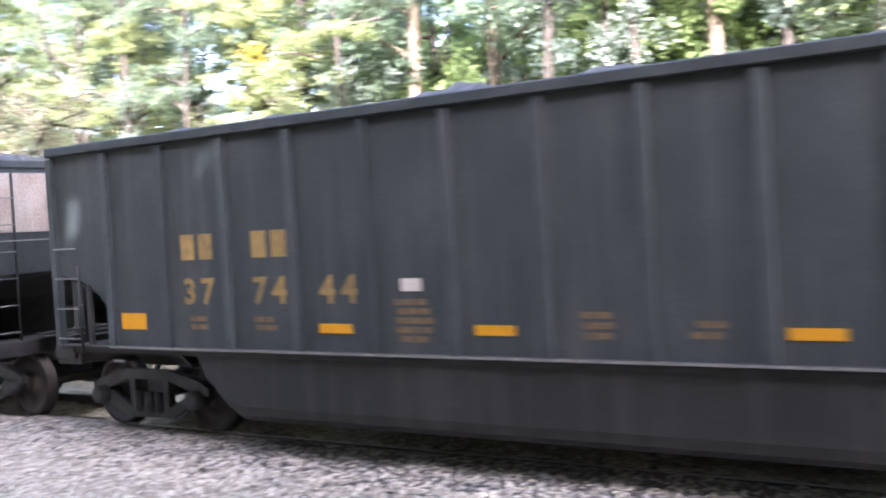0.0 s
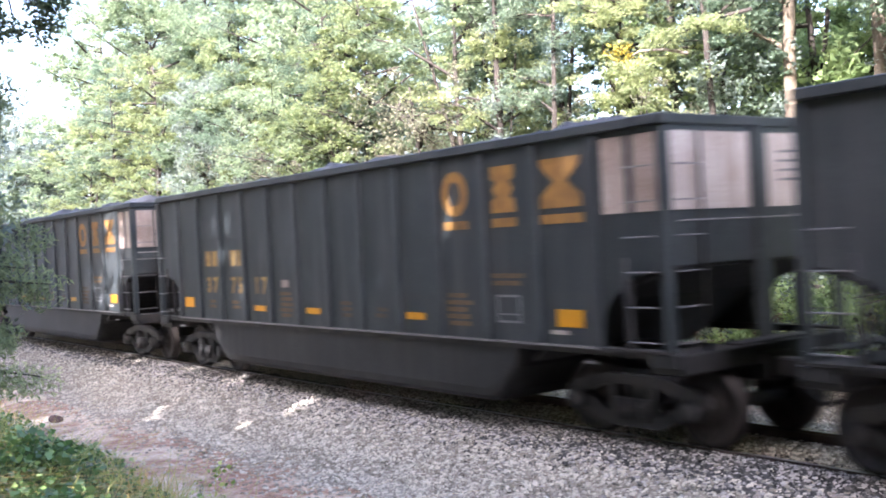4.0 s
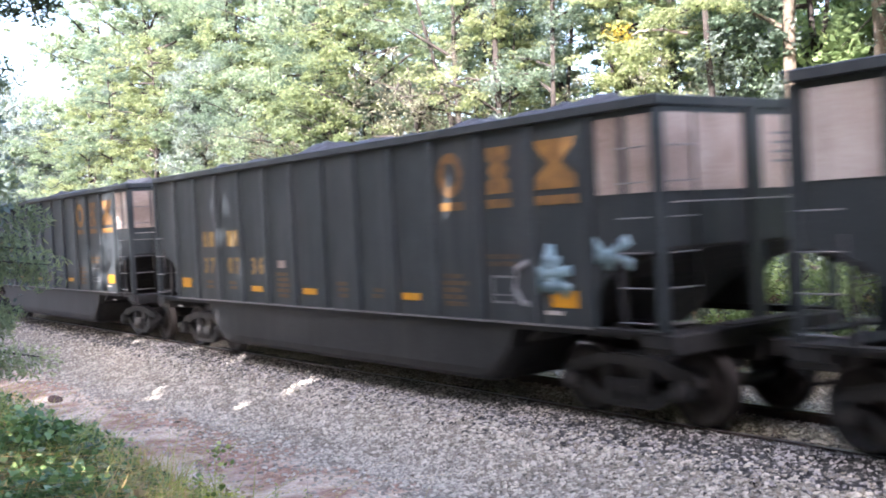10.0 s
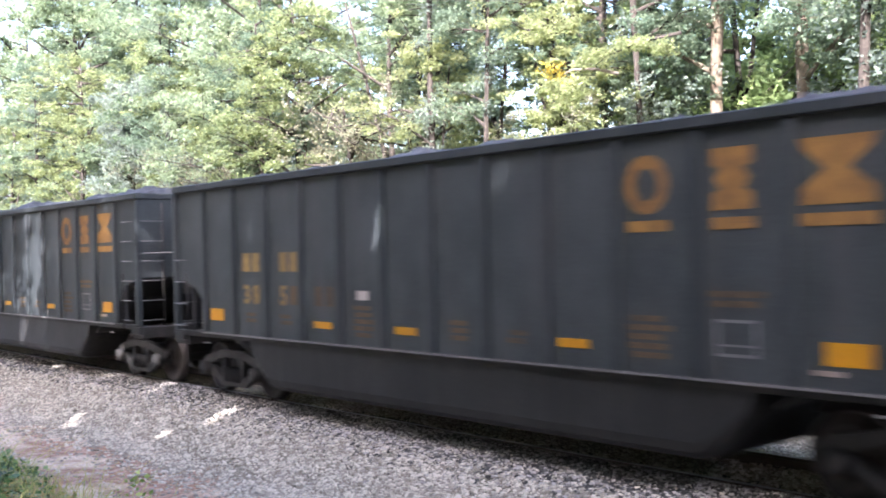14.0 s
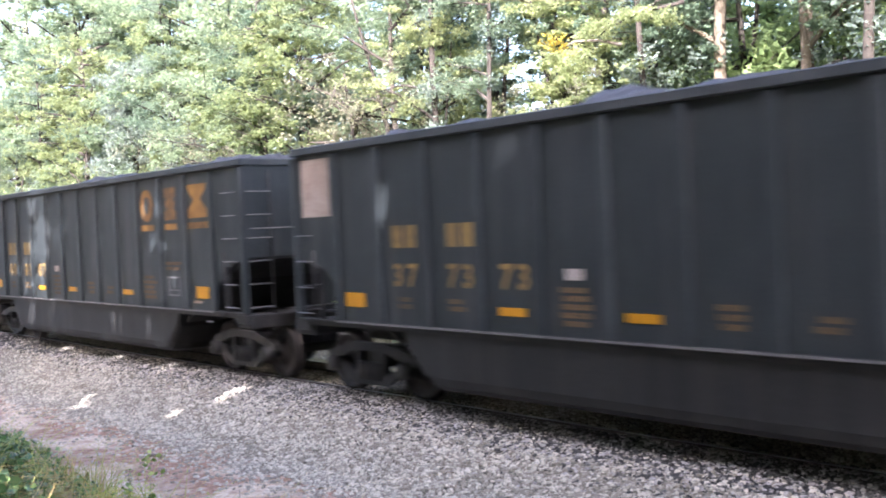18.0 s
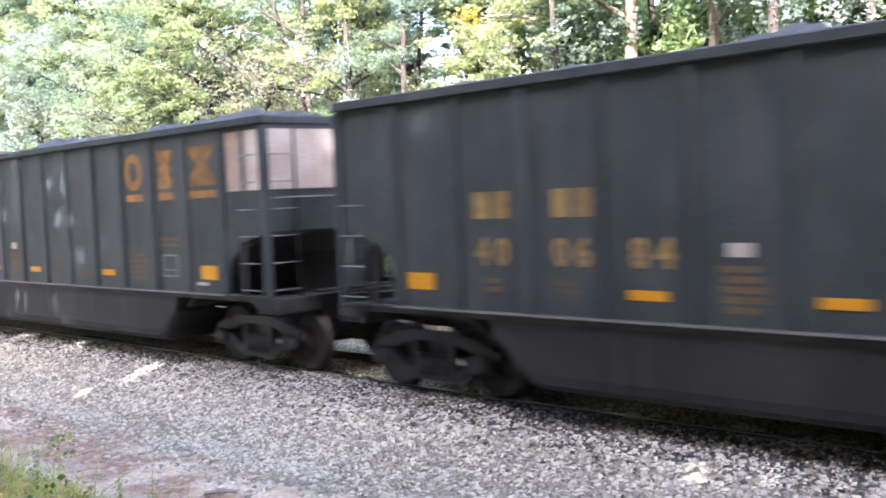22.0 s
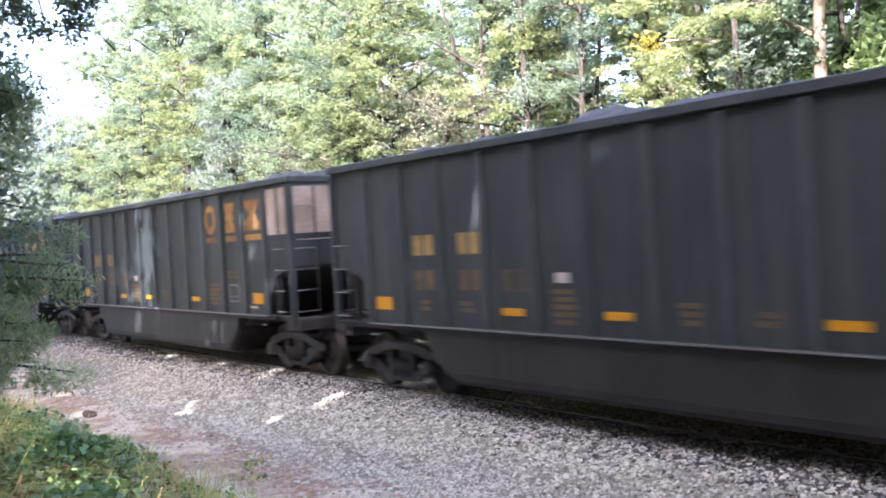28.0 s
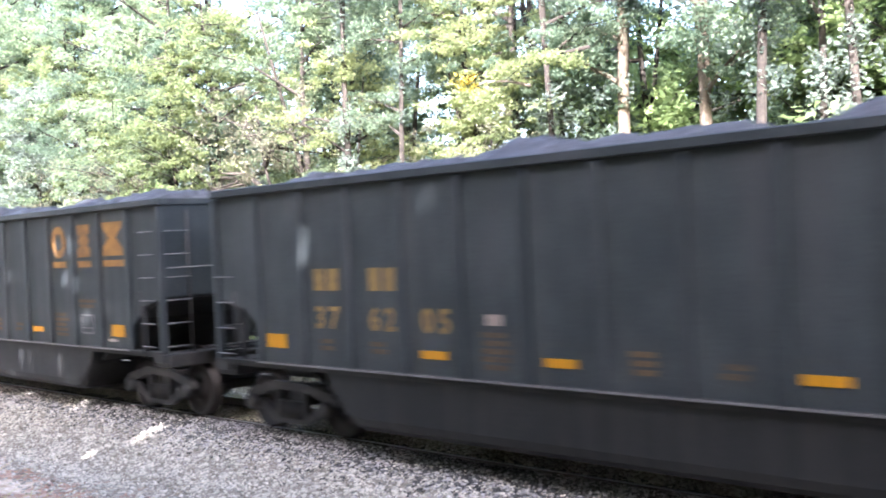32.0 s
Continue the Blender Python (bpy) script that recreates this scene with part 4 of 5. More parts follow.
def make_tree(name, label, category, seed, height, radius, base, clumps, per, leaf, leaf_mat, bark, group="", trunk_r=0.16, fork=0.0, spread=0.75, flat=0.4, lean=0.0, vines=0, keep=None, fine=3):
    """A tapered trunk, limbs that reach out and up, and sprays of small leaves at their ends."""
    rng = np.random.default_rng(seed)
    rnd = random.Random(seed)
    tree = thing(name, label, category, group)
    trunk = bmesh.new()
    pts, rad = [], []
    for i in range(9):
        f = i / 8
        pts.append(Vector((lean * height * f + 0.18 * math.sin(f * 5 + seed), 0.15 * math.sin(f * 4 + seed * 2), -0.3 + (height * 0.95 + 0.3) * f)))
        rad.append(trunk_r * (1.25 if i == 0 else 1) * (1 - 0.85 * f) + 0.012)
    tube(trunk, pts, rad, 9)
    if fork:
        p = pts[3]
        q = [p + Vector((fork * f * height * 0.22, 0.2 * f, f * height * 0.5)) for f in (0, 0.25, 0.5, 0.75, 1)]
        tube(trunk, q, [trunk_r * 0.6 * (1 - 0.8 * f) + 0.01 for f in (0, 0.25, 0.5, 0.75, 1)], 7)
    part("trunk", trunk, bark, tree)
    limbs, centres, sizes = bmesh.new(), [], []
    n_limb = max(6, clumps // 6)
    for i in range(n_limb):
        f = (i + rnd.random()) / n_limb
        z = base + (height * 0.95 - base) * f
        at = Vector(np.array([np.interp(z, [p.z for p in pts], [p[j] for p in pts]) for j in range(3)]))
        reach = radius * (0.55 + 0.45 * math.sin(math.pi * min(1, 0.25 + 0.85 * f))) * rnd.uniform(0.65, 1.15)
        q = rnd.uniform(0, 2 * math.pi) if i % 3 else rnd.uniform(math.pi, 2 * math.pi)
        way = Vector((math.cos(q), math.sin(q), rnd.uniform(0.05, 0.6)))
        mid = at + way * reach * 0.5 + Vector((0, 0, rnd.uniform(-0.1, 0.3)))
        end = at + way * reach + Vector((0, 0, rnd.uniform(-0.5, 0.2)))
        tube(limbs, [at, mid, end], [0.05 + 0.02 * (1 - f), 0.03, 0.008], 5, False)
        for j in range(6 * fine):
            g = rnd.uniform(0.25, 1.08)
            c = at.lerp(end, g) + Vector((rnd.gauss(0, 0.5), rnd.gauss(0, 0.5), rnd.gauss(0, 0.32)))
            if j < 6:
                tube(limbs, [at.lerp(end, g * 0.75), c], [0.018, 0.005], 4, False)
            centres.append(c)
            sizes.append(spread / fine ** 0.6 * rnd.choice((0.45, 0.8, 1.0, 1.35)))
    part("branchwork", limbs, bark, tree)
    v, f = leaves_at(np.array(centres), np.array(sizes), int(per * 1.7 / fine), leaf * (0.92 if fine == 1 else 0.8), rng, flat, 0.7, corners=3)
    if keep:
        v = v[np.repeat(keep(v.reshape(-1, 3, 3).mean(1)), 3)]
        f = np.arange(len(v)).reshape(-1, 3)
    part("crown", fast_mesh("crown", v, f, leaf_mat), None, tree)
    if vines:
        zs = rng.uniform(0.2, height * 0.8, vines)
        cs = np.stack([np.interp(zs, [p.z for p in pts], [p.x for p in pts]), np.interp(zs, [p.z for p in pts], [p.y for p in pts]), zs], 1)
        cs += rng.normal(0, 0.22, cs.shape)
        v, f = leaves_at(cs, 0.3, 60, leaf * 0.9, rng, 1.2)
        part("vine", fast_mesh("vine", v, f, L_VINE), None, tree)
    return tree


def plant(tree, spots):
    """Sets a tree at the first spot and copies of it at the others: x, y, turn, size."""
    for i, (x, y, turn, size) in enumerate(spots):
        m = pose(x, y, float(ground_height(x, y)) - 0.05, 0, 0, turn)
        if i == 0:
            tree.matrix_basis = m @ Matrix.Scale(size, 4)
            ob = tree
        else:
            ob = copy_thing(tree, m)
            ob.scale = (size, size, size * random.uniform(0.92, 1.08))


# sun falls between the leaves in narrow chinks: x, y, z, radius
chink_rng = np.random.default_rng(77)
ON_GRAVEL = [
    (-18.7, 6.9, -0.5, 0.22), (-19.2, 7.35, -0.5, 0.24), (-19.9, 7.9, -0.4, 0.23), (-19.0, 8.85, -0.15, 0.27), (-19.25, 9.1, -0.13, 0.27), (-15.4, 8.2, -0.15, 0.34),
    (-15.6, 8.5, -0.12, 0.3), (-15.9, 7.4, -0.38, 0.22), (-24.8, 9.0, -0.1, 0.25), (-21.4, 9.6, -0.2, 0.3), (-21.9, 9.2, -0.2, 0.24), (-4.7, 8.6, -0.3, 0.19),
    (-5.3, 8.4, -0.3, 0.19), (-7.0, 7.0, -0.5, 0.18)]
ON_CARS = [
    (-26.1, 8.7, 0.62, 0.36), (-21.1, 8.75, 0.67, 0.3), (-19.4, 8.75, 0.65, 0.28), (-19.25, 8.75, 0.5, 0.26), (-11.45, 8.5, 3.0, 0.24), (-11.5, 8.5, 2.75, 0.28),
    (-11.65, 8.5, 2.4, 0.24), (-11.8, 8.5, 2.1, 0.22), (-14.3, 8.5, 3.3, 0.24), (-13.3, 8.5, 2.0, 0.22), (-9.9, 8.5, 1.8, 0.17), (-15.2, 8.6, 0.9, 0.24),
    (-16.9, 8.6, 0.75, 0.26), (-17.2, 8.6, 0.95, 0.22)]
CHINKS = ON_GRAVEL + [(x, y, z, r - (0.1 if z > 1.5 else 0.06)) for x, y, z, r in ON_CARS]
for i in range(26):
    CHINKS.append((chink_rng.uniform(-34, -14.5), 8.5, chink_rng.uniform(1.4, 3.5), chink_rng.uniform(0.13, 0.2)))
for i in range(26):
    cx, cy = chink_rng.uniform(-16, -6.8), chink_rng.uniform(0.8, 3.6)
    CHINKS.append((cx, cy, float(ground_height(cx, cy)) + 0.35, chink_rng.uniform(0.16, 0.27)))
CHINKS = np.array(CHINKS)
SUN_WAY = np.array([math.sin(radians(SUN_TURN)) * math.cos(radians(SUN_HEIGHT)), math.cos(radians(SUN_TURN)) * math.cos(radians(SUN_HEIGHT)), math.sin(radians(SUN_HEIGHT))])


def off_chinks(w):
    """Which of the points stand in the way of no chink."""
    ok = np.ones(len(w), bool)
    for q in CHINKS:
        d = w - q[:3]
        along = d @ SUN_WAY
        off = np.linalg.norm(d - along[:, None] * SUN_WAY, axis=1)
        ok &= (off > q[3]) | (along < 3)
    return ok


def thinned(v, f, at):
    """Leaves without those that would close a chink."""
    n = f.shape[1]
    ok = off_chinks(v.reshape(-1, n, 3).mean(1) + np.array(at))
    v = v[np.repeat(ok, n)]
    return v, np.arange(len(v)).reshape(-1, n)


def build_shade_trees():
    """Tall trees behind the onlooker: their crowns shade the track, and sun falls through chinks between the leaves."""
    spots = [(-14, -3.5, 0, 1), (-7.5, -5, 60, 0.97), (-1.5, -3.8, 140, 1), (4.5, -5.2, 210, 1), (10.5, -4, 280, 1), (16.5, -5, 20, 1), (-21, -4.6, 100, 1), (-28, -3.2, 170, 1), (-36, -4, 240, 1), (-45, -3.5, 310, 1),
             (1.5, -10, 45, 1.1), (8, -10.5, 120, 1.1), (-6, -10, 190, 1.1), (15, -10.5, 250, 1.1), (-54, -4, 30, 1), (7.5, -7.2, 75, 1.05), (1.5, -6.8, 155, 1.0), (13.2, -7.4, 330, 1.05), (20, -8, 200, 1.1), (-4.3, -3.6, 15, 0.8), (-11, -5.5, 260, 0.95), (-31.5, -4.6, 55, 1), (-24.5, -3.8, 130, 1), (-40, -5, 200, 1)]
    for i, (x, y, turn, size) in enumerate(spots):
        m = np.array(pose(x, y, float(ground_height(x, y)) - 0.05, 0, 0, turn) @ Matrix.Scale(size, 4))

        def keep(c):
            return off_chinks(c @ m[:3, :3].T + m[:3, 3])

        per = 190 if x > -2 else 150
        tree = make_tree("shade_tree", "tall leafy tree on the near bank", "tree", 81 + i, 15, 4.6, (3.2 if x > 0 else 4.6) if size > 0.85 else 3.0, 108, per, 0.34, L_OAK, M_BARK, "trees on the near bank", 0.22, 0.3, 1.2, 0.6, keep=keep, fine=1)
        tree.matrix_basis = Matrix(m)


def build_woods():
    edge = "trees along the far side of the track"
    locust = make_tree("locust_tree", "sunlit yellow-green locust tree with feathery foliage", "tree", 11, 12, 3.2, 1.6, 168, 138, 0.14, L_LOCUST, M_BARK, edge, 0.13, 0.5, 0.65, 0.55)
    plant(locust, [(-29, 17, 0, 1.05), (-38, 18, 70, 1.2), (-47, 18, 150, 1.3), (-22.5, 17.4, 220, 0.95), (-58, 19.5, 40, 1.4), (-17.5, 20.5, 300, 1.1), (-33, 21, 120, 1.25), (-43, 21.5, 200, 1.35), (-52.5, 20, 10, 1.35)])
    locust2 = make_tree("locust_tree", "slender locust tree with airy layered sprays of leaves", "tree", 12, 10.5, 2.6, 2.2, 132, 128, 0.13, L_YELLOW, M_BARK, edge, 0.1, -0.4, 0.6, 0.45)
    plant(locust2, [(-25.5, 16.2, 30, 1), (-34, 16.5, 140, 1), (-52, 16.8, 250, 0.9), (-16.5, 17.5, 80, 0.95), (-63, 19, 10, 0.95), (-42.5, 16.4, 320, 1), (-20, 16.8, 190, 0.8)])
    oak = make_tree("oak_tree", "dark green oak tree with a dense crown", "tree", 21, 14, 3.8, 1.4, 156, 160, 0.17, L_OAK, M_BARK, edge, 0.18, 0.3, 0.75, 0.7)
    plant(oak, [(-40, 23.5, 0, 1), (-27, 22, 90, 1), (-20, 24, 160, 1.05), (-11, 25.5, 220, 0.9), (-4, 25, 300, 0.9), (-54, 24, 40, 1.3), (-64, 26, 80, 1.25), (3, 23, 10, 1), (-7.5, 22.5, 140, 0.85), (-15, 31, 20, 1.15), (-9.5, 31, 110, 1.1), (-4.5, 30, 200, 1.1), (0.5, 28.5, 290, 1.1), (-31, 28, 10, 1.3), (-46, 27, 200, 1.35)])
    viny = make_tree("vine_clad_tree", "tree smothered in grey-green vines, pale leaves imitating haze on the farthest copies", "tree", 31, 9.5, 2.1, 0.6, 84, 250, 0.13, L_VINE, M_BARK, edge, 0.14, 0, 0.7, 0.9, vines=60)
    # from x = -60 outward the pale leaf colour stands in for distance haze
    plant(viny, [(-37, 16.6, 0, 1), (-31.5, 15.9, 120, 0.62), (-48.5, 17.2, 200, 0.85), (-27.3, 18.6, 40, 0.8), (-60, 17, 90, 1.05), (-69, 18.5, 10, 1.3), (-78, 19, 60, 1.4), (-64, 16.2, 200, 0.95), (-88, 20, 130, 1.6)])
    pale = make_tree("pale_trunk_tree", "tall tree with a pale sunlit trunk wrapped in dry vines", "tree", 41, 15, 2.6, 5.2, 48, 170, 0.14, L_OAK, M_PALE, edge, 0.17, 0.12, 0.8, 0.6, vines=26)
    plant(pale, [(-12.6, 18.1, 0, 1), (-10.7, 18.3, 130, 0.95), (-6.5, 18.6, 200, 1), (-3.2, 18, 60, 0.9), (1, 18.4, 290, 1)])
    slim = make_tree("slender_tree", "slender dark-trunked tree with a thin crown", "tree", 51, 13, 2.2, 3.6, 54, 180, 0.14, L_OAK, M_BARK, edge, 0.1, 0.3, 0.75, 0.55)
    plant(slim, [(-20.5, 19.2, 0, 1), (-15.4, 19.4, 100, 0.9), (-23.8, 19.2, 210, 1), (-8.6, 20, 20, 1), (-56, 20, 70, 0.9), (-5, 20.4, 150, 1.05), (-1, 20.5, 250, 1), (3.5, 19, 330, 0.9), (-13.8, 20.6, 45, 1)])
    bare = make_tree("bare_trunk_tree", "tall straight tree with a bare dark trunk", "tree", 55, 14.5, 2.2, 7.6, 42, 150, 0.14, L_OAK, M_BARK, edge, 0.12, 0.1, 0.8, 0.55, vines=36)
    plant(bare, [(-8.9, 17, 0, 1), (-8.2, 17.6, 60, 0.8), (-7.3, 17, 140, 0.9), (-13.7, 17, 200, 0.8), (-19.5, 16.4, 280, 0.9), (-17.6, 16.3, 330, 0.7), (-46.4, 15.9, 30, 0.8), (-33.6, 15.9, 90, 0.75), (-26.6, 15.6, 170, 0.7), (-4.5, 17, 240, 1)])
    shrub = make_tree("shrub", "leafy green shrub at the foot of the woods", "shrub", 61, 3.6, 1.9, 0.3, 60, 220, 0.12, L_SHRUB, M_BARK, "shrubs along the far side of the track", 0.04, 0, 0.65, 0.8)
    plant(shrub, [(-8, 15.8, 0, 1), (-12, 16, 60, 1.1), (-16, 15.7, 130, 1.1), (-20, 15.8, 200, 1.2), (-24, 15.6, 250, 1.2), (-28.5, 15.5, 20, 1.25), (-45, 15.8, 80, 1.3), (-39.5, 15.6, 170, 1.3), (-4, 15.9, 30, 1.1), (0, 15.6, 100, 1), (-55, 16, 110, 1.3), (-66, 17, 10, 1.3), (-74, 17.5, 70, 1.3), (-85, 19, 120, 1.4), (-13, 22, 40, 1.9), (-10, 21.4, 110, 2.0), (-7.2, 20.8, 180, 1.9), (-4.8, 21.6, 250, 2.1), (-2, 20.8, 320, 1.9), (1, 21.2, 70, 2.0), (-16, 22.5, 150, 2.0)])
    # unseen shrubs behind the onlooker, added to keep low sky off the cars
    thicket = [(-26, -6, 20, 1.02), (-20, -7, 90, 1.09), (-14.5, -6.5, 160, 1.02), (-9, -7, 230, 1.09), (-3.5, -6.5, 300, 1.09), (1.5, -5, 10, 1.02), (5, -4.5, 80, 1.02), (8.5, -4.2, 150, 1.02), (12, -4, 220, 1.09), (15.5, -3, 290, 1.09), (18, 0, 30, 1.09), (20, 3.5, 100, 1.02), (-32, -6, 170, 1.02), (6.5, -8, 260, 1.15), (-0.5, -9, 330, 1.15), (13, -8, 60, 1.15)]
    near = make_tree("thicket_shrub", "unseen leafy shrub on the near bank, added to block low sky", "shrub", 64, 3.6, 2.1, 0.2, 60, 160, 0.2, L_OAK, M_BARK, "shrubs of the near thicket", 0.05, 0, 0.8, 0.8, fine=1)
    plant(near, thicket)
    vineshrub = make_tree("vine_mound", "mound of pale green climbing vines", "vines", 62, 2.8, 1.7, 0.2, 48, 220, 0.11, L_VINE, M_BARK, "shrubs along the far side of the track", 0.03, 0, 0.6, 0.8)
    plant(vineshrub, [(-10, 15.2, 0, 1), (-14.2, 15.1, 90, 0.9), (-18.2, 15.2, 180, 1.1), (-35.5, 15.3, 270, 1.3), (-6, 15.1, 40, 0.9), (-50, 15.4, 140, 1.3), (-2, 15.0, 10, 0.9), (-32.2, 14.9, 60, 1.2)])
    dry = make_tree("withered_shrub", "half-withered brownish shrub among the vines", "shrub", 63, 3.9, 1.3, 0.8, 36, 190, 0.055, L_DRY, M_BARK, "shrubs along the far side of the track", 0.03, 0, 0.5, 0.8)
    plant(dry, [(-22.9, 16.4, 0, 1.8), (-29.5, 15.6, 80, 1.5), (-36.6, 15.9, 160, 1.7), (-14.6, 16.2, 300, 1.4)])
    low = make_tree("far_tree", "hazy distant tree beside the line", "tree", 71, 7.0, 3.0, 0.8, 60, 180, 0.2, L_OAK, M_BARK, "distant trees down the line", 0.14, 0, 0.9, 0.6)
    plant(low, [(-95, 18, 0, 1), (-110, 21, 60, 1.1), (-88, 23, 130, 1.05), (-125, 17, 200, 1.1), (-140, 14, 20, 1.2), (-150, 22, 90, 1.3), (-120, 3, 150, 1.2), (-100, 4, 240, 1.0), (-165, 8, 0, 1.3)])
    build_shade_trees()
    # a bough of turning leaves
    bough = thing("autumn_bough", "dead grey bough with bright orange turning leaves", "branch", at=(-14.75, 15.7, 6.0))
    part("twig", tube(bmesh.new(), [(0, 0, 0), (0.45, -0.1, 0.05), (0.95, 0.0, 0.0), (1.3, 0.3, -0.12)], [0.012, 0.02, 0.03, 0.04], 6), M_TWIG, bough)
    rng = np.random.default_rng(8)
    v, f = leaves_at(np.array([(-0.15, 0, 0.05), (-0.4, 0, 0.18), (0.25, -0.1, -0.1), (-0.1, 0, 0.2)]), 0.26, 34, 0.09, rng, 0.6)
    part("leaves", fast_mesh("leaves", v, f, L_ORANGE), None, bough)
    spray = thing("locust_bough", "fresh lime-green locust bough with drooping feathery leaves", "branch", at=(-12.9, 15.7, 6.15))
    part("twig", tube(bmesh.new(), [(0.9, 0.4, 0.3), (0.2, 0.1, 0.22), (-0.6, 0, 0.05), (-1.0, 0, -0.15)], [0.04, 0.025, 0.015, 0.006], 6), M_BARK, spray)
    cs = [(x + rng.normal(0, 0.08), rng.normal(0, 0.15), 0.2 - 0.22 * abs(x) + rng.normal(0, 0.06)) for x in np.linspace(-1.0, 0.8, 26)]
    v, f = leaves_at(np.array(cs), 0.2, 55, 0.1, rng, 0.7, 0.4, 0.5)
    part("leaves", fast_mesh("leaves", v, f, L_YELLOW), None, spray)


build_woods()


def build_near_trees():
    # pine trunk with ivy close to the camera
    pine = thing("pine_tree", "ivy-grown pine with a dark furrowed trunk", "tree", at=(-6.75, 0.72, 0.4))
    bm = bmesh.new()
    rng = random.Random(4)
    seg, rings = 44, []
    for i in range(120):
        z = -0.3 + min(i, 100) * 0.06 + max(i - 100, 0) * 0.45
        r = 0.165 + 0.05 * math.exp(-max(z, 0) * 1.5) - 0.004 * z
        ring = []
        for j in range(seg):
            q = 2 * math.pi * j / seg
            w = noise.noise((math.cos(q) * 3.2, math.sin(q) * 3.2, z * 1.1)) * 0.03 + abs(noise.noise((math.cos(q) * 8, math.sin(q) * 8, z * 3.2))) * 0.035
            ring.append(bm.verts.new((math.cos(q) * (r + w) + 0.028 * z, math.sin(q) * (r + w) + 0.047 * (z - 0.5), z)))
        rings.append(ring)
    for a, b in zip(rings, rings[1:]):
        for j in range(seg):
            bm.faces.new((a[j], a[(j + 1) % seg], b[(j + 1) % seg], b[j]))
    part("trunk", bm, M_PINE, pine)
    nrng = np.random.default_rng(9)
    zs = nrng.uniform(1.2, 6, 42)
    cs = np.stack([0.028 * zs + nrng.normal(-0.12, 0.1, 42), 0.047 * zs + nrng.normal(-0.1, 0.12, 42), zs], 1)
    v, f = leaves_at(cs, 0.16, 10, 0.07, nrng, 1.2, 0.8)
    part("ivy", fast_mesh("ivy", v, f, L_VINE), None, pine)
    v, f = leaves_at(np.array([(0.3, 0.02, 2.05), (0.3, 0.1, 2.1), (0.28, 0.17, 2.05), (0.3, -0.08, 2.0), (0.3, 0.06, 1.92)]), 0.09, 16, 0.075, nrng, 0.8, 0.4, 0.4)
    part("sprig", fast_mesh("sprig", v, f, L_LIME), None, pine, "fresh lime-green leaves")
    stem = bmesh.new()
    tube(stem, [(-0.16 + 0.028 * z, -0.16 + 0.047 * z + 0.03 * math.sin(z * 3), z) for z in np.arange(0, 6, 0.4)], 0.018, 6)
    part("vine_stem", stem, M_PALE, pine)
    limbs, cs = bmesh.new(), []
    for i in range(14):
        q, z = rng.uniform(0, 6.28), rng.uniform(6.5, 14)
        e = Vector((math.cos(q) * 2.2, math.sin(q) * 2.2, z + 0.3))
        tube(limbs, [(0.028 * z, 0, z), e], [0.05, 0.012], 5, False)
        cs += [e.lerp(Vector((0, 0, z)), t) for t in (0, 0.25, 0.5)]
    part("branchwork", limbs, M_PINE, pine)
    v, f = leaves_at(np.array(cs), 0.7, 130, 0.2, nrng, 0.5, 0.12)
    v, f = thinned(v, f, (-6.75, 0.72, 0.4))
    part("crown", fast_mesh("crown", v, f, L_CEDAR), None, pine)

    # cedar with drooping feathery sprays
    cedar = thing("cedar_tree", "dark feathery cedar with drooping sprays beside the track", "tree", at=(-10.75, 1.3, 0.3))
    bm = bmesh.new()
    tube(bm, [(0, 0, -0.3), (0.1, 0, 3), (0.0, 0.1, 6), (0.1, 0, 10.5)], [0.16, 0.12, 0.08, 0.02], 9)
    part("trunk", bm, M_BARK, cedar)
    limbs, cs, sz = bmesh.new(), [], []
    for i in range(230):
        z = 1.2 + 6.9 * (i / 230) ** 1.15
        q = rng.uniform(0, 6.28)
        reach = (1.8 - 0.1 * z) * rng.uniform(0.55, 1.05)
        s = Vector((0.05, 0, z))
        e = s + Vector((math.cos(q) * reach, math.sin(q) * reach, rng.uniform(-0.2, 0.2)))
        tube(limbs, [s, s.lerp(e, 0.5) + Vector((0, 0, 0.12)), e], [0.03, 0.018, 0.005], 4, False)
        for g in (0.3, 0.5, 0.68, 0.84, 0.98):
            cs.append(s.lerp(e, g) + Vector((rng.gauss(0, 0.1), rng.gauss(0, 0.1), -0.05)))
            sz.append(rng.choice((0.18, 0.24, 0.28)))
    part("branchwork", limbs, M_BARK, cedar)
    v, f = leaves_at(np.array(cs), np.array(sz), 185, 0.072, nrng, 0.8, 0.34, 0.7, 3)
    v, f = thinned(v, f, (-10.75, 1.3, 0.3))
    part("crown", fast_mesh("crown", v, f, L_CEDAR), None, cedar)
    zs = nrng.uniform(1.7, 6.0, 150)
    q = nrng.uniform(-1.6, 2.2, 150)
    cs = np.stack([np.cos(q) * (1.4 - 0.07 * zs), np.sin(q) * (1.4 - 0.07 * zs), zs], 1)
    v, f = leaves_at(cs, 0.26, 15, 0.075, nrng, 1.0, 0.7)
    v, f = thinned(v, f, (-10.75, 1.3, 0.3))
    part("vine", fast_mesh("vine", v, f, L_VINE), None, cedar, "pale climbing vine leaves")
    # a dark spray of leaves that hangs into the sky gap
    bough = thing("overhanging_bough", "dark leafy bough hanging from the pine", "branch", at=(-6.4, 0.9, 6.2))
    part("twig", tube(bmesh.new(), [(-0.1, 0, 0.6), (-0.8, 0.5, 0.2), (-1.7, 1.0, -0.9), (-2.3, 1.35, -1.75)], [0.05, 0.035, 0.02, 0.006], 6), M_BARK, bough)
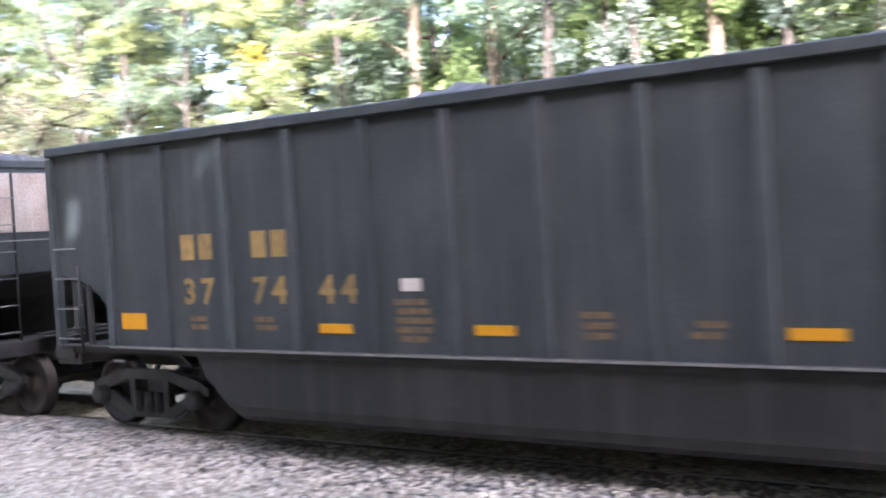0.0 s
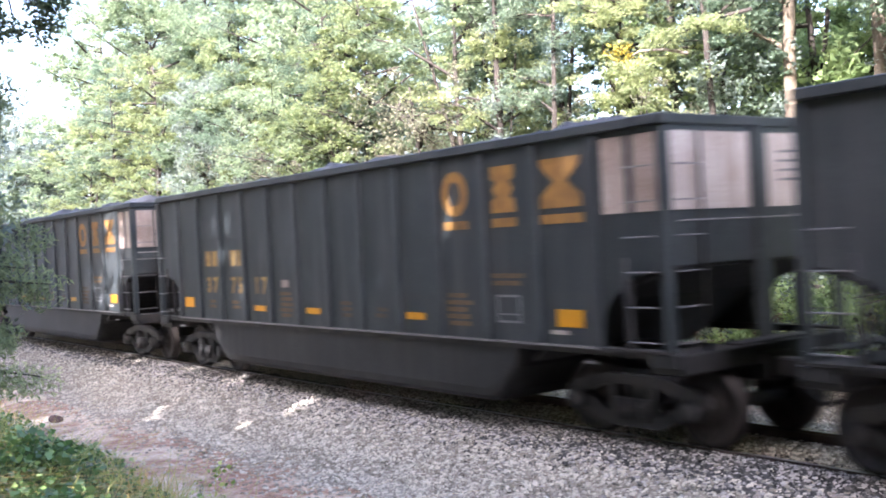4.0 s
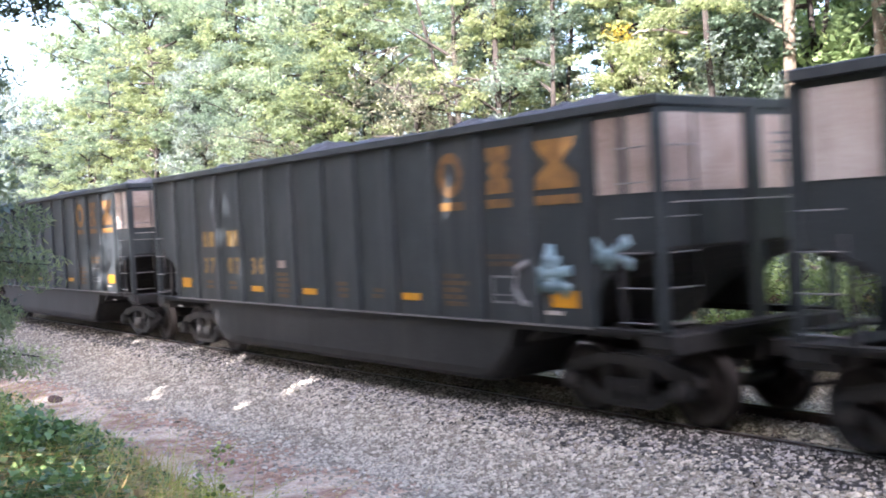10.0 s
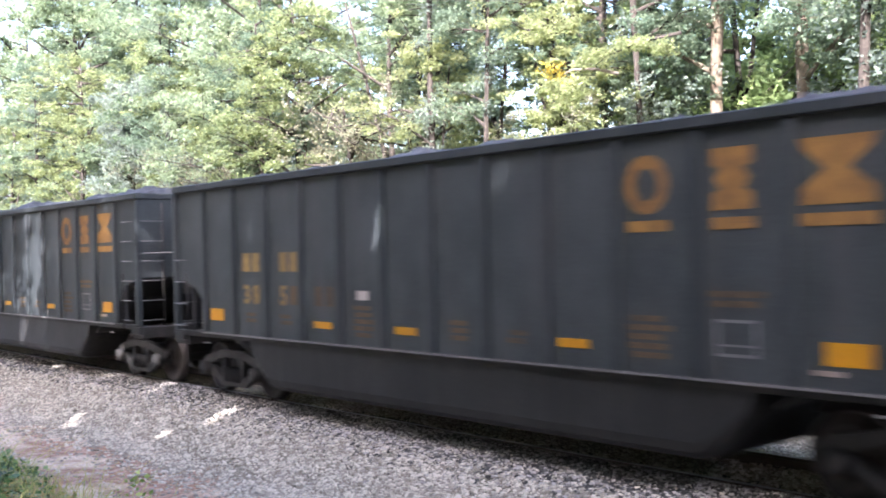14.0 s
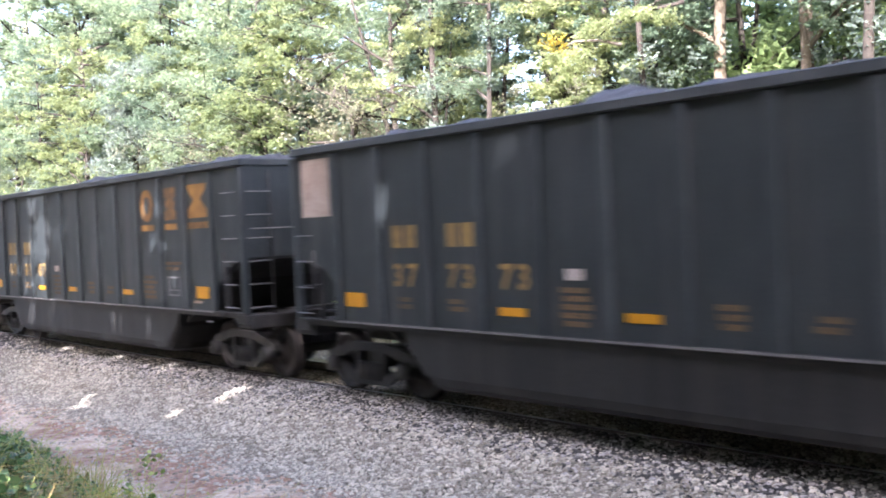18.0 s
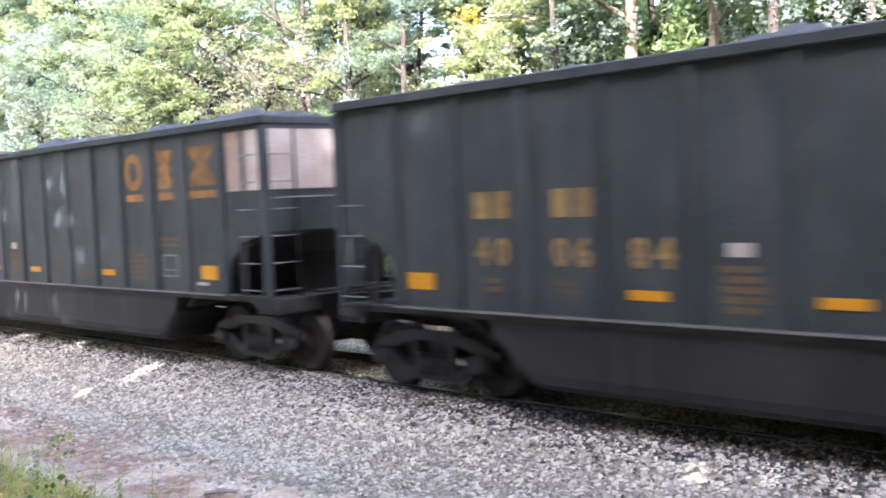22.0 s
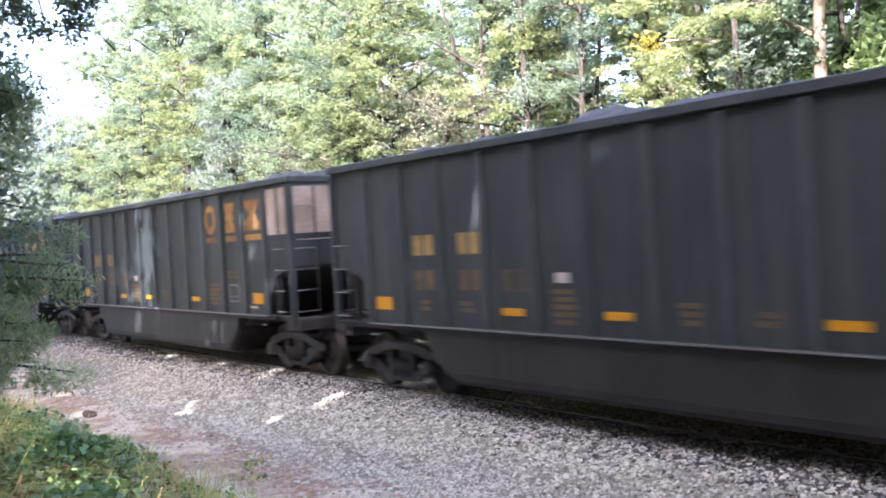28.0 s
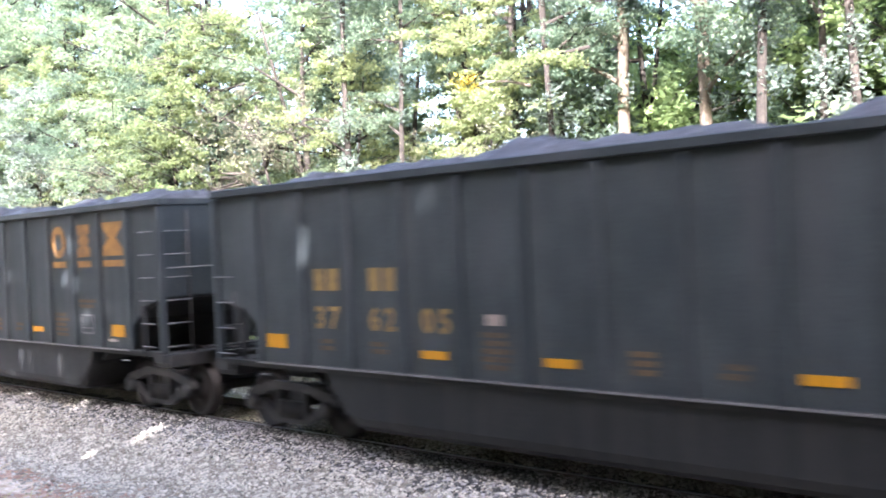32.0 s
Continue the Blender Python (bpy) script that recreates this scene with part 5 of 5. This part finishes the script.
    cs = np.array([(-2.3, 1.4, -1.85), (-2.2, 1.3, -1.55), (-1.9, 1.15, -1.2), (-1.7, 1.2, -0.9), (-2.0, 1.5, -1.3), (-1.4, 0.9, -0.6), (-1.8, 1.5, -0.8), (-1.5, 1.5, -0.5), (-2.1, 1.2, -1.0), (-2.3, 1.3, -0.7), (-2.2, 1.6, -0.4), (-1.9, 1.7, -1.1), (-2.4, 1.5, -1.1), (-2.5, 1.2, -0.3)])
    cs = np.concatenate([cs + nrng.normal(0, 0.12, cs.shape) for i in range(3)])
    v, f = leaves_at(cs, 0.15, 190, 0.058, nrng, 0.9, 0.45)
    v, f = thinned(v, f, (-6.4, 0.9, 6.2))
    part("leaves", fast_mesh("leaves", v, f, L_CEDAR), None, bough)


build_near_trees()


def build_undergrowth():
    """Weeds, grass and straw on the near bank."""
    rng = np.random.default_rng(14)

    def edge(x):
        return 4.15 + 0.22 * np.sin(x * 0.9) + 0.15 * np.sin(x * 2.1 + 1) - np.clip((x + 12) * 0.06, 0, 0.6)

    def straw(x, y):
        """How far a spot lies in the dry patch beside the pine."""
        return np.clip(1.6 - np.hypot((x + 7.4) / 1.9, (y - 1.3) / 0.95), 0, 1)

    def lime(x, y):
        """How far a spot lies in the fresh strip along the foot of the bank."""
        return np.clip(1.7 - np.hypot((x + 8.2) / 1.9, (y - 3.35) / 0.5), 0, 1)

    def mounds(count, mat, name, label, tall, per, size, lo, hi, share):
        """Leafy plants: leaves gathered round leaning stems of uneven height."""
        x, y = rng.uniform(lo, hi, count), rng.uniform(0.3, 5.3, count)
        keep = (y < edge(x) - 0.05) & (rng.random(count) < share(x, y))
        x, y = x[keep], y[keep]
        cs, big = [], []
        for px, py in zip(x, y):
            h = tall * rng.uniform(0.35, 1.0) * (0.55 + 0.45 * math.sin(px * 1.7 + py * 2.3)) * min(1.0, max(0.12, (edge(px) - py) / 1.1)) + 0.06
            tip = rng.normal(0, 0.16, 2)
            for g in np.arange(0.25, 1.01, 0.25):
                qx, qy = px + tip[0] * g, py + tip[1] * g
                cs.append((qx, qy, float(ground_height(qx, qy)) + h * g))
                big.append(0.2 - 0.08 * g)
        v, f = leaves_at(np.array(cs), np.array(big), per, size, rng, 0.8, 0.7)
        tagged(part(name, fast_mesh(name, v, f, mat), None), label, "weeds", kind="stuff")

    mounds(1300, L_WEED, "weeds", "tangled green broad-leaved weeds on the bank", 0.95, 22, 0.045, -27, -4.5, lambda x, y: 0.9 - 0.8 * straw(x, y))
    mounds(900, L_LIME, "goldenrod", "yellow-green weeds along the foot of the bank", 0.5, 22, 0.036, -22, -5, lambda x, y: 0.12 + 0.88 * lime(x, y))
    mounds(900, L_BROWN, "withered_weeds", "brown withered weeds among the green", 0.7, 14, 0.045, -20, -4.5, lambda x, y: 0.2 + 0.8 * straw(x, y))
    clump = []
    for i in range(1500):
        if i % 5:
            q, g = rng.uniform(0, 6.28), rng.uniform(0, 1) ** 0.5
            x = -8.9 - 2.7 * g * math.cos(q)
            y = 2.35 - 0.27 * (x + 8.9) + 0.75 * g * math.sin(q)
            top = (0.4 + 0.25 * math.sin(x * 3.1 + y * 2)) * (1 - g * g) + 0.25
        else:
            x = rng.uniform(-17.5, -9.5)
            y = edge(x) - abs(rng.normal(0, 0.3)) - 0.05
            top = 0.55 * (0.6 + 0.4 * math.sin(x * 2.3))
        clump.append((x, y, float(ground_height(x, y)) + rng.uniform(0.3, 1.0) * top))
    v, f = leaves_at(np.array(clump), 0.15, 13, 0.074, rng, 0.8, 0.85)
    tagged(part("ground_vine", fast_mesh("ground_vine", v, f, L_IVY), None), "dark broad-leaved vine spilling over the edge of the bank", "vine", kind="stuff")
    tuft = []
    for i in range(260):
        x, y = rng.normal(-9.7, 0.7), rng.normal(4.1, 0.18)
        tuft.append((x, y, float(ground_height(x, y)) + rng.uniform(0.02, 0.3)))
    v, f = leaves_at(np.array(tuft), 0.09, 18, 0.055, rng, 1.2, 0.3)
    tagged(part("path_weeds", fast_mesh("path_weeds", v, f, L_LIME), None), "low yellow-green weeds beside the footpath", "weeds", kind="stuff")
    for i, (x, y) in enumerate(((-9.6, 4.75), (-10.6, 4.6), (-9.2, 4.9), (-11.4, 4.7), (-8.6, 4.6))):
        weed = thing("upright_weed", "thin upright weed with small dull leaves on the path", "weed", "upright weeds on the path", (x, y, float(ground_height(x, y)) - 0.02))
        part("stem", tube(bmesh.new(), [(0, 0, 0), (0.02, 0.01, 0.22), (0.05, 0, 0.42 + 0.05 * (i % 3))], [0.008, 0.006, 0.003], 5), M_TWIG, weed)
        v, f = leaves_at(np.array([(0.02, 0.01, 0.1 + 0.05 * j) for j in range(7)]), 0.05, 7, 0.05, rng, 0.8, 0.35)
        part("leaves", fast_mesh("leaves", v, f, L_WEED), None, weed)
    for name, mat, count, label, tall in (("grass", L_GRASS, 10000, "yellow-green grass tufts on the bank", 0.72), ("dry_grass", L_STRAW, 42000, "dry straw-coloured grass among the weeds", 0.65)):
        x, y = rng.uniform(-27, -3.5, count), rng.uniform(0.0, 5.5, count)
        keep = (y < edge(x) + 0.1) & (rng.random(count) < (0.8 - 0.75 * straw(x, y) if name == "grass" else 0.25 + 0.75 * straw(x, y)))
        x, y = x[keep], y[keep]
        m = len(x)
        b = np.stack([x, y, ground_height(x, y)], 1)
        q = rng.uniform(0, 2 * np.pi, m)
        w = np.stack([np.cos(q), np.sin(q), 0 * q], 1) * 0.006
        hh = tall * rng.uniform(0.4, 1.2, (m, 1))
        bend = rng.normal(0, 0.6, (m, 2)) * hh
        mid = b + np.concatenate([bend * 0.3, hh * 0.6], 1)
        bend = bend * (1.0 if name == "grass" else 2.2)
        tip = b + np.concatenate([bend, hh * (1 if name == "grass" else 0.5)], 1)
        vv = np.stack([b - w, b + w, mid + w * 0.8, mid - w * 0.8, tip + w * 0.1, tip - w * 0.1], 1).reshape(-1, 3)
        k = np.arange(m)[:, None] * 6
        ff = np.concatenate([k + [0, 1, 2, 3], k + [3, 2, 4, 5]])
        tagged(part(name, fast_mesh(name, vv, ff, mat), None), label, "grass", kind="stuff")
    # a rock and dropped sticks on the path
    rock = bmesh.new()
    bmesh.ops.create_icosphere(rock, subdivisions=2, radius=0.15)
    for v in rock.verts:
        v.co = Vector((v.co.x * 1.3, v.co.y * 0.8, v.co.z * 0.55)) * (1 + 0.25 * math.sin(v.co.x * 23 + v.co.z * 17))
    o = part("rock", rock, M_RUSTSTONE, None)
    o.location = (-20.3, 5.6, float(ground_height(-20.3, 5.6)) + 0.03)
    tagged(o, "rusty brown rock lying on the gravel path", "rock")
    for x, y, turn, length in ((-9.34, 5.76, 62, 0.34), (-7.5, 5.67, 14, 0.46), (-13.5, 6.0, 40, 0.25)):
        bm = bmesh.new()
        tube(bm, [(-length / 2, 0, 0), (0, 0.02, 0.01), (length / 2, -0.01, 0)], [0.022, 0.026, 0.016], 7)
        o = part("stick", bm, M_TWIG, None)
        o.matrix_basis = pose(x, y, float(ground_height(x, y)) + 0.03, 0, 3, turn)
        tagged(o, "broken grey-brown stick on the footpath", "stick", "sticks on the path")
    # broad-leaved sapling at the onlooker's feet
    sap = thing("sapling", "young sapling with broad lobed pale green leaves", "sapling", at=(-2.62, 0.14, 0.68))
    part("stem", tube(bmesh.new(), [(0, 0, 0), (0.02, 0.01, 0.65), (0, 0.02, 1.4)], [0.014, 0.01, 0.004], 6), M_BARK, sap)
    for i in range(7):
        q, z, r = 1.1 + 2.8 * (i % 2) + 0.1 * i, 0.88 + 0.06 * i, 0.15
        bm = bmesh.new()
        rim = [(0, 0), (0.3, 0.22), (0.42, 0.5), (0.62, 0.4), (0.72, 0.62), (0.85, 0.3), (1.0, 0.0)]
        rim += [(a, -b) for a, b in rim[-2:0:-1]]
        bm.faces.new([bm.verts.new((a * r * 1.3, b * r, -0.25 * r * a * a + 0.1 * r * abs(b))) for a, b in rim])
        o = part("leaf", bm, L_WEED, sap)
        o.matrix_basis = pose(0.01, 0.015, z, 0, 8 + 5 * (i % 3), math.degrees(q))


build_undergrowth()

motions()
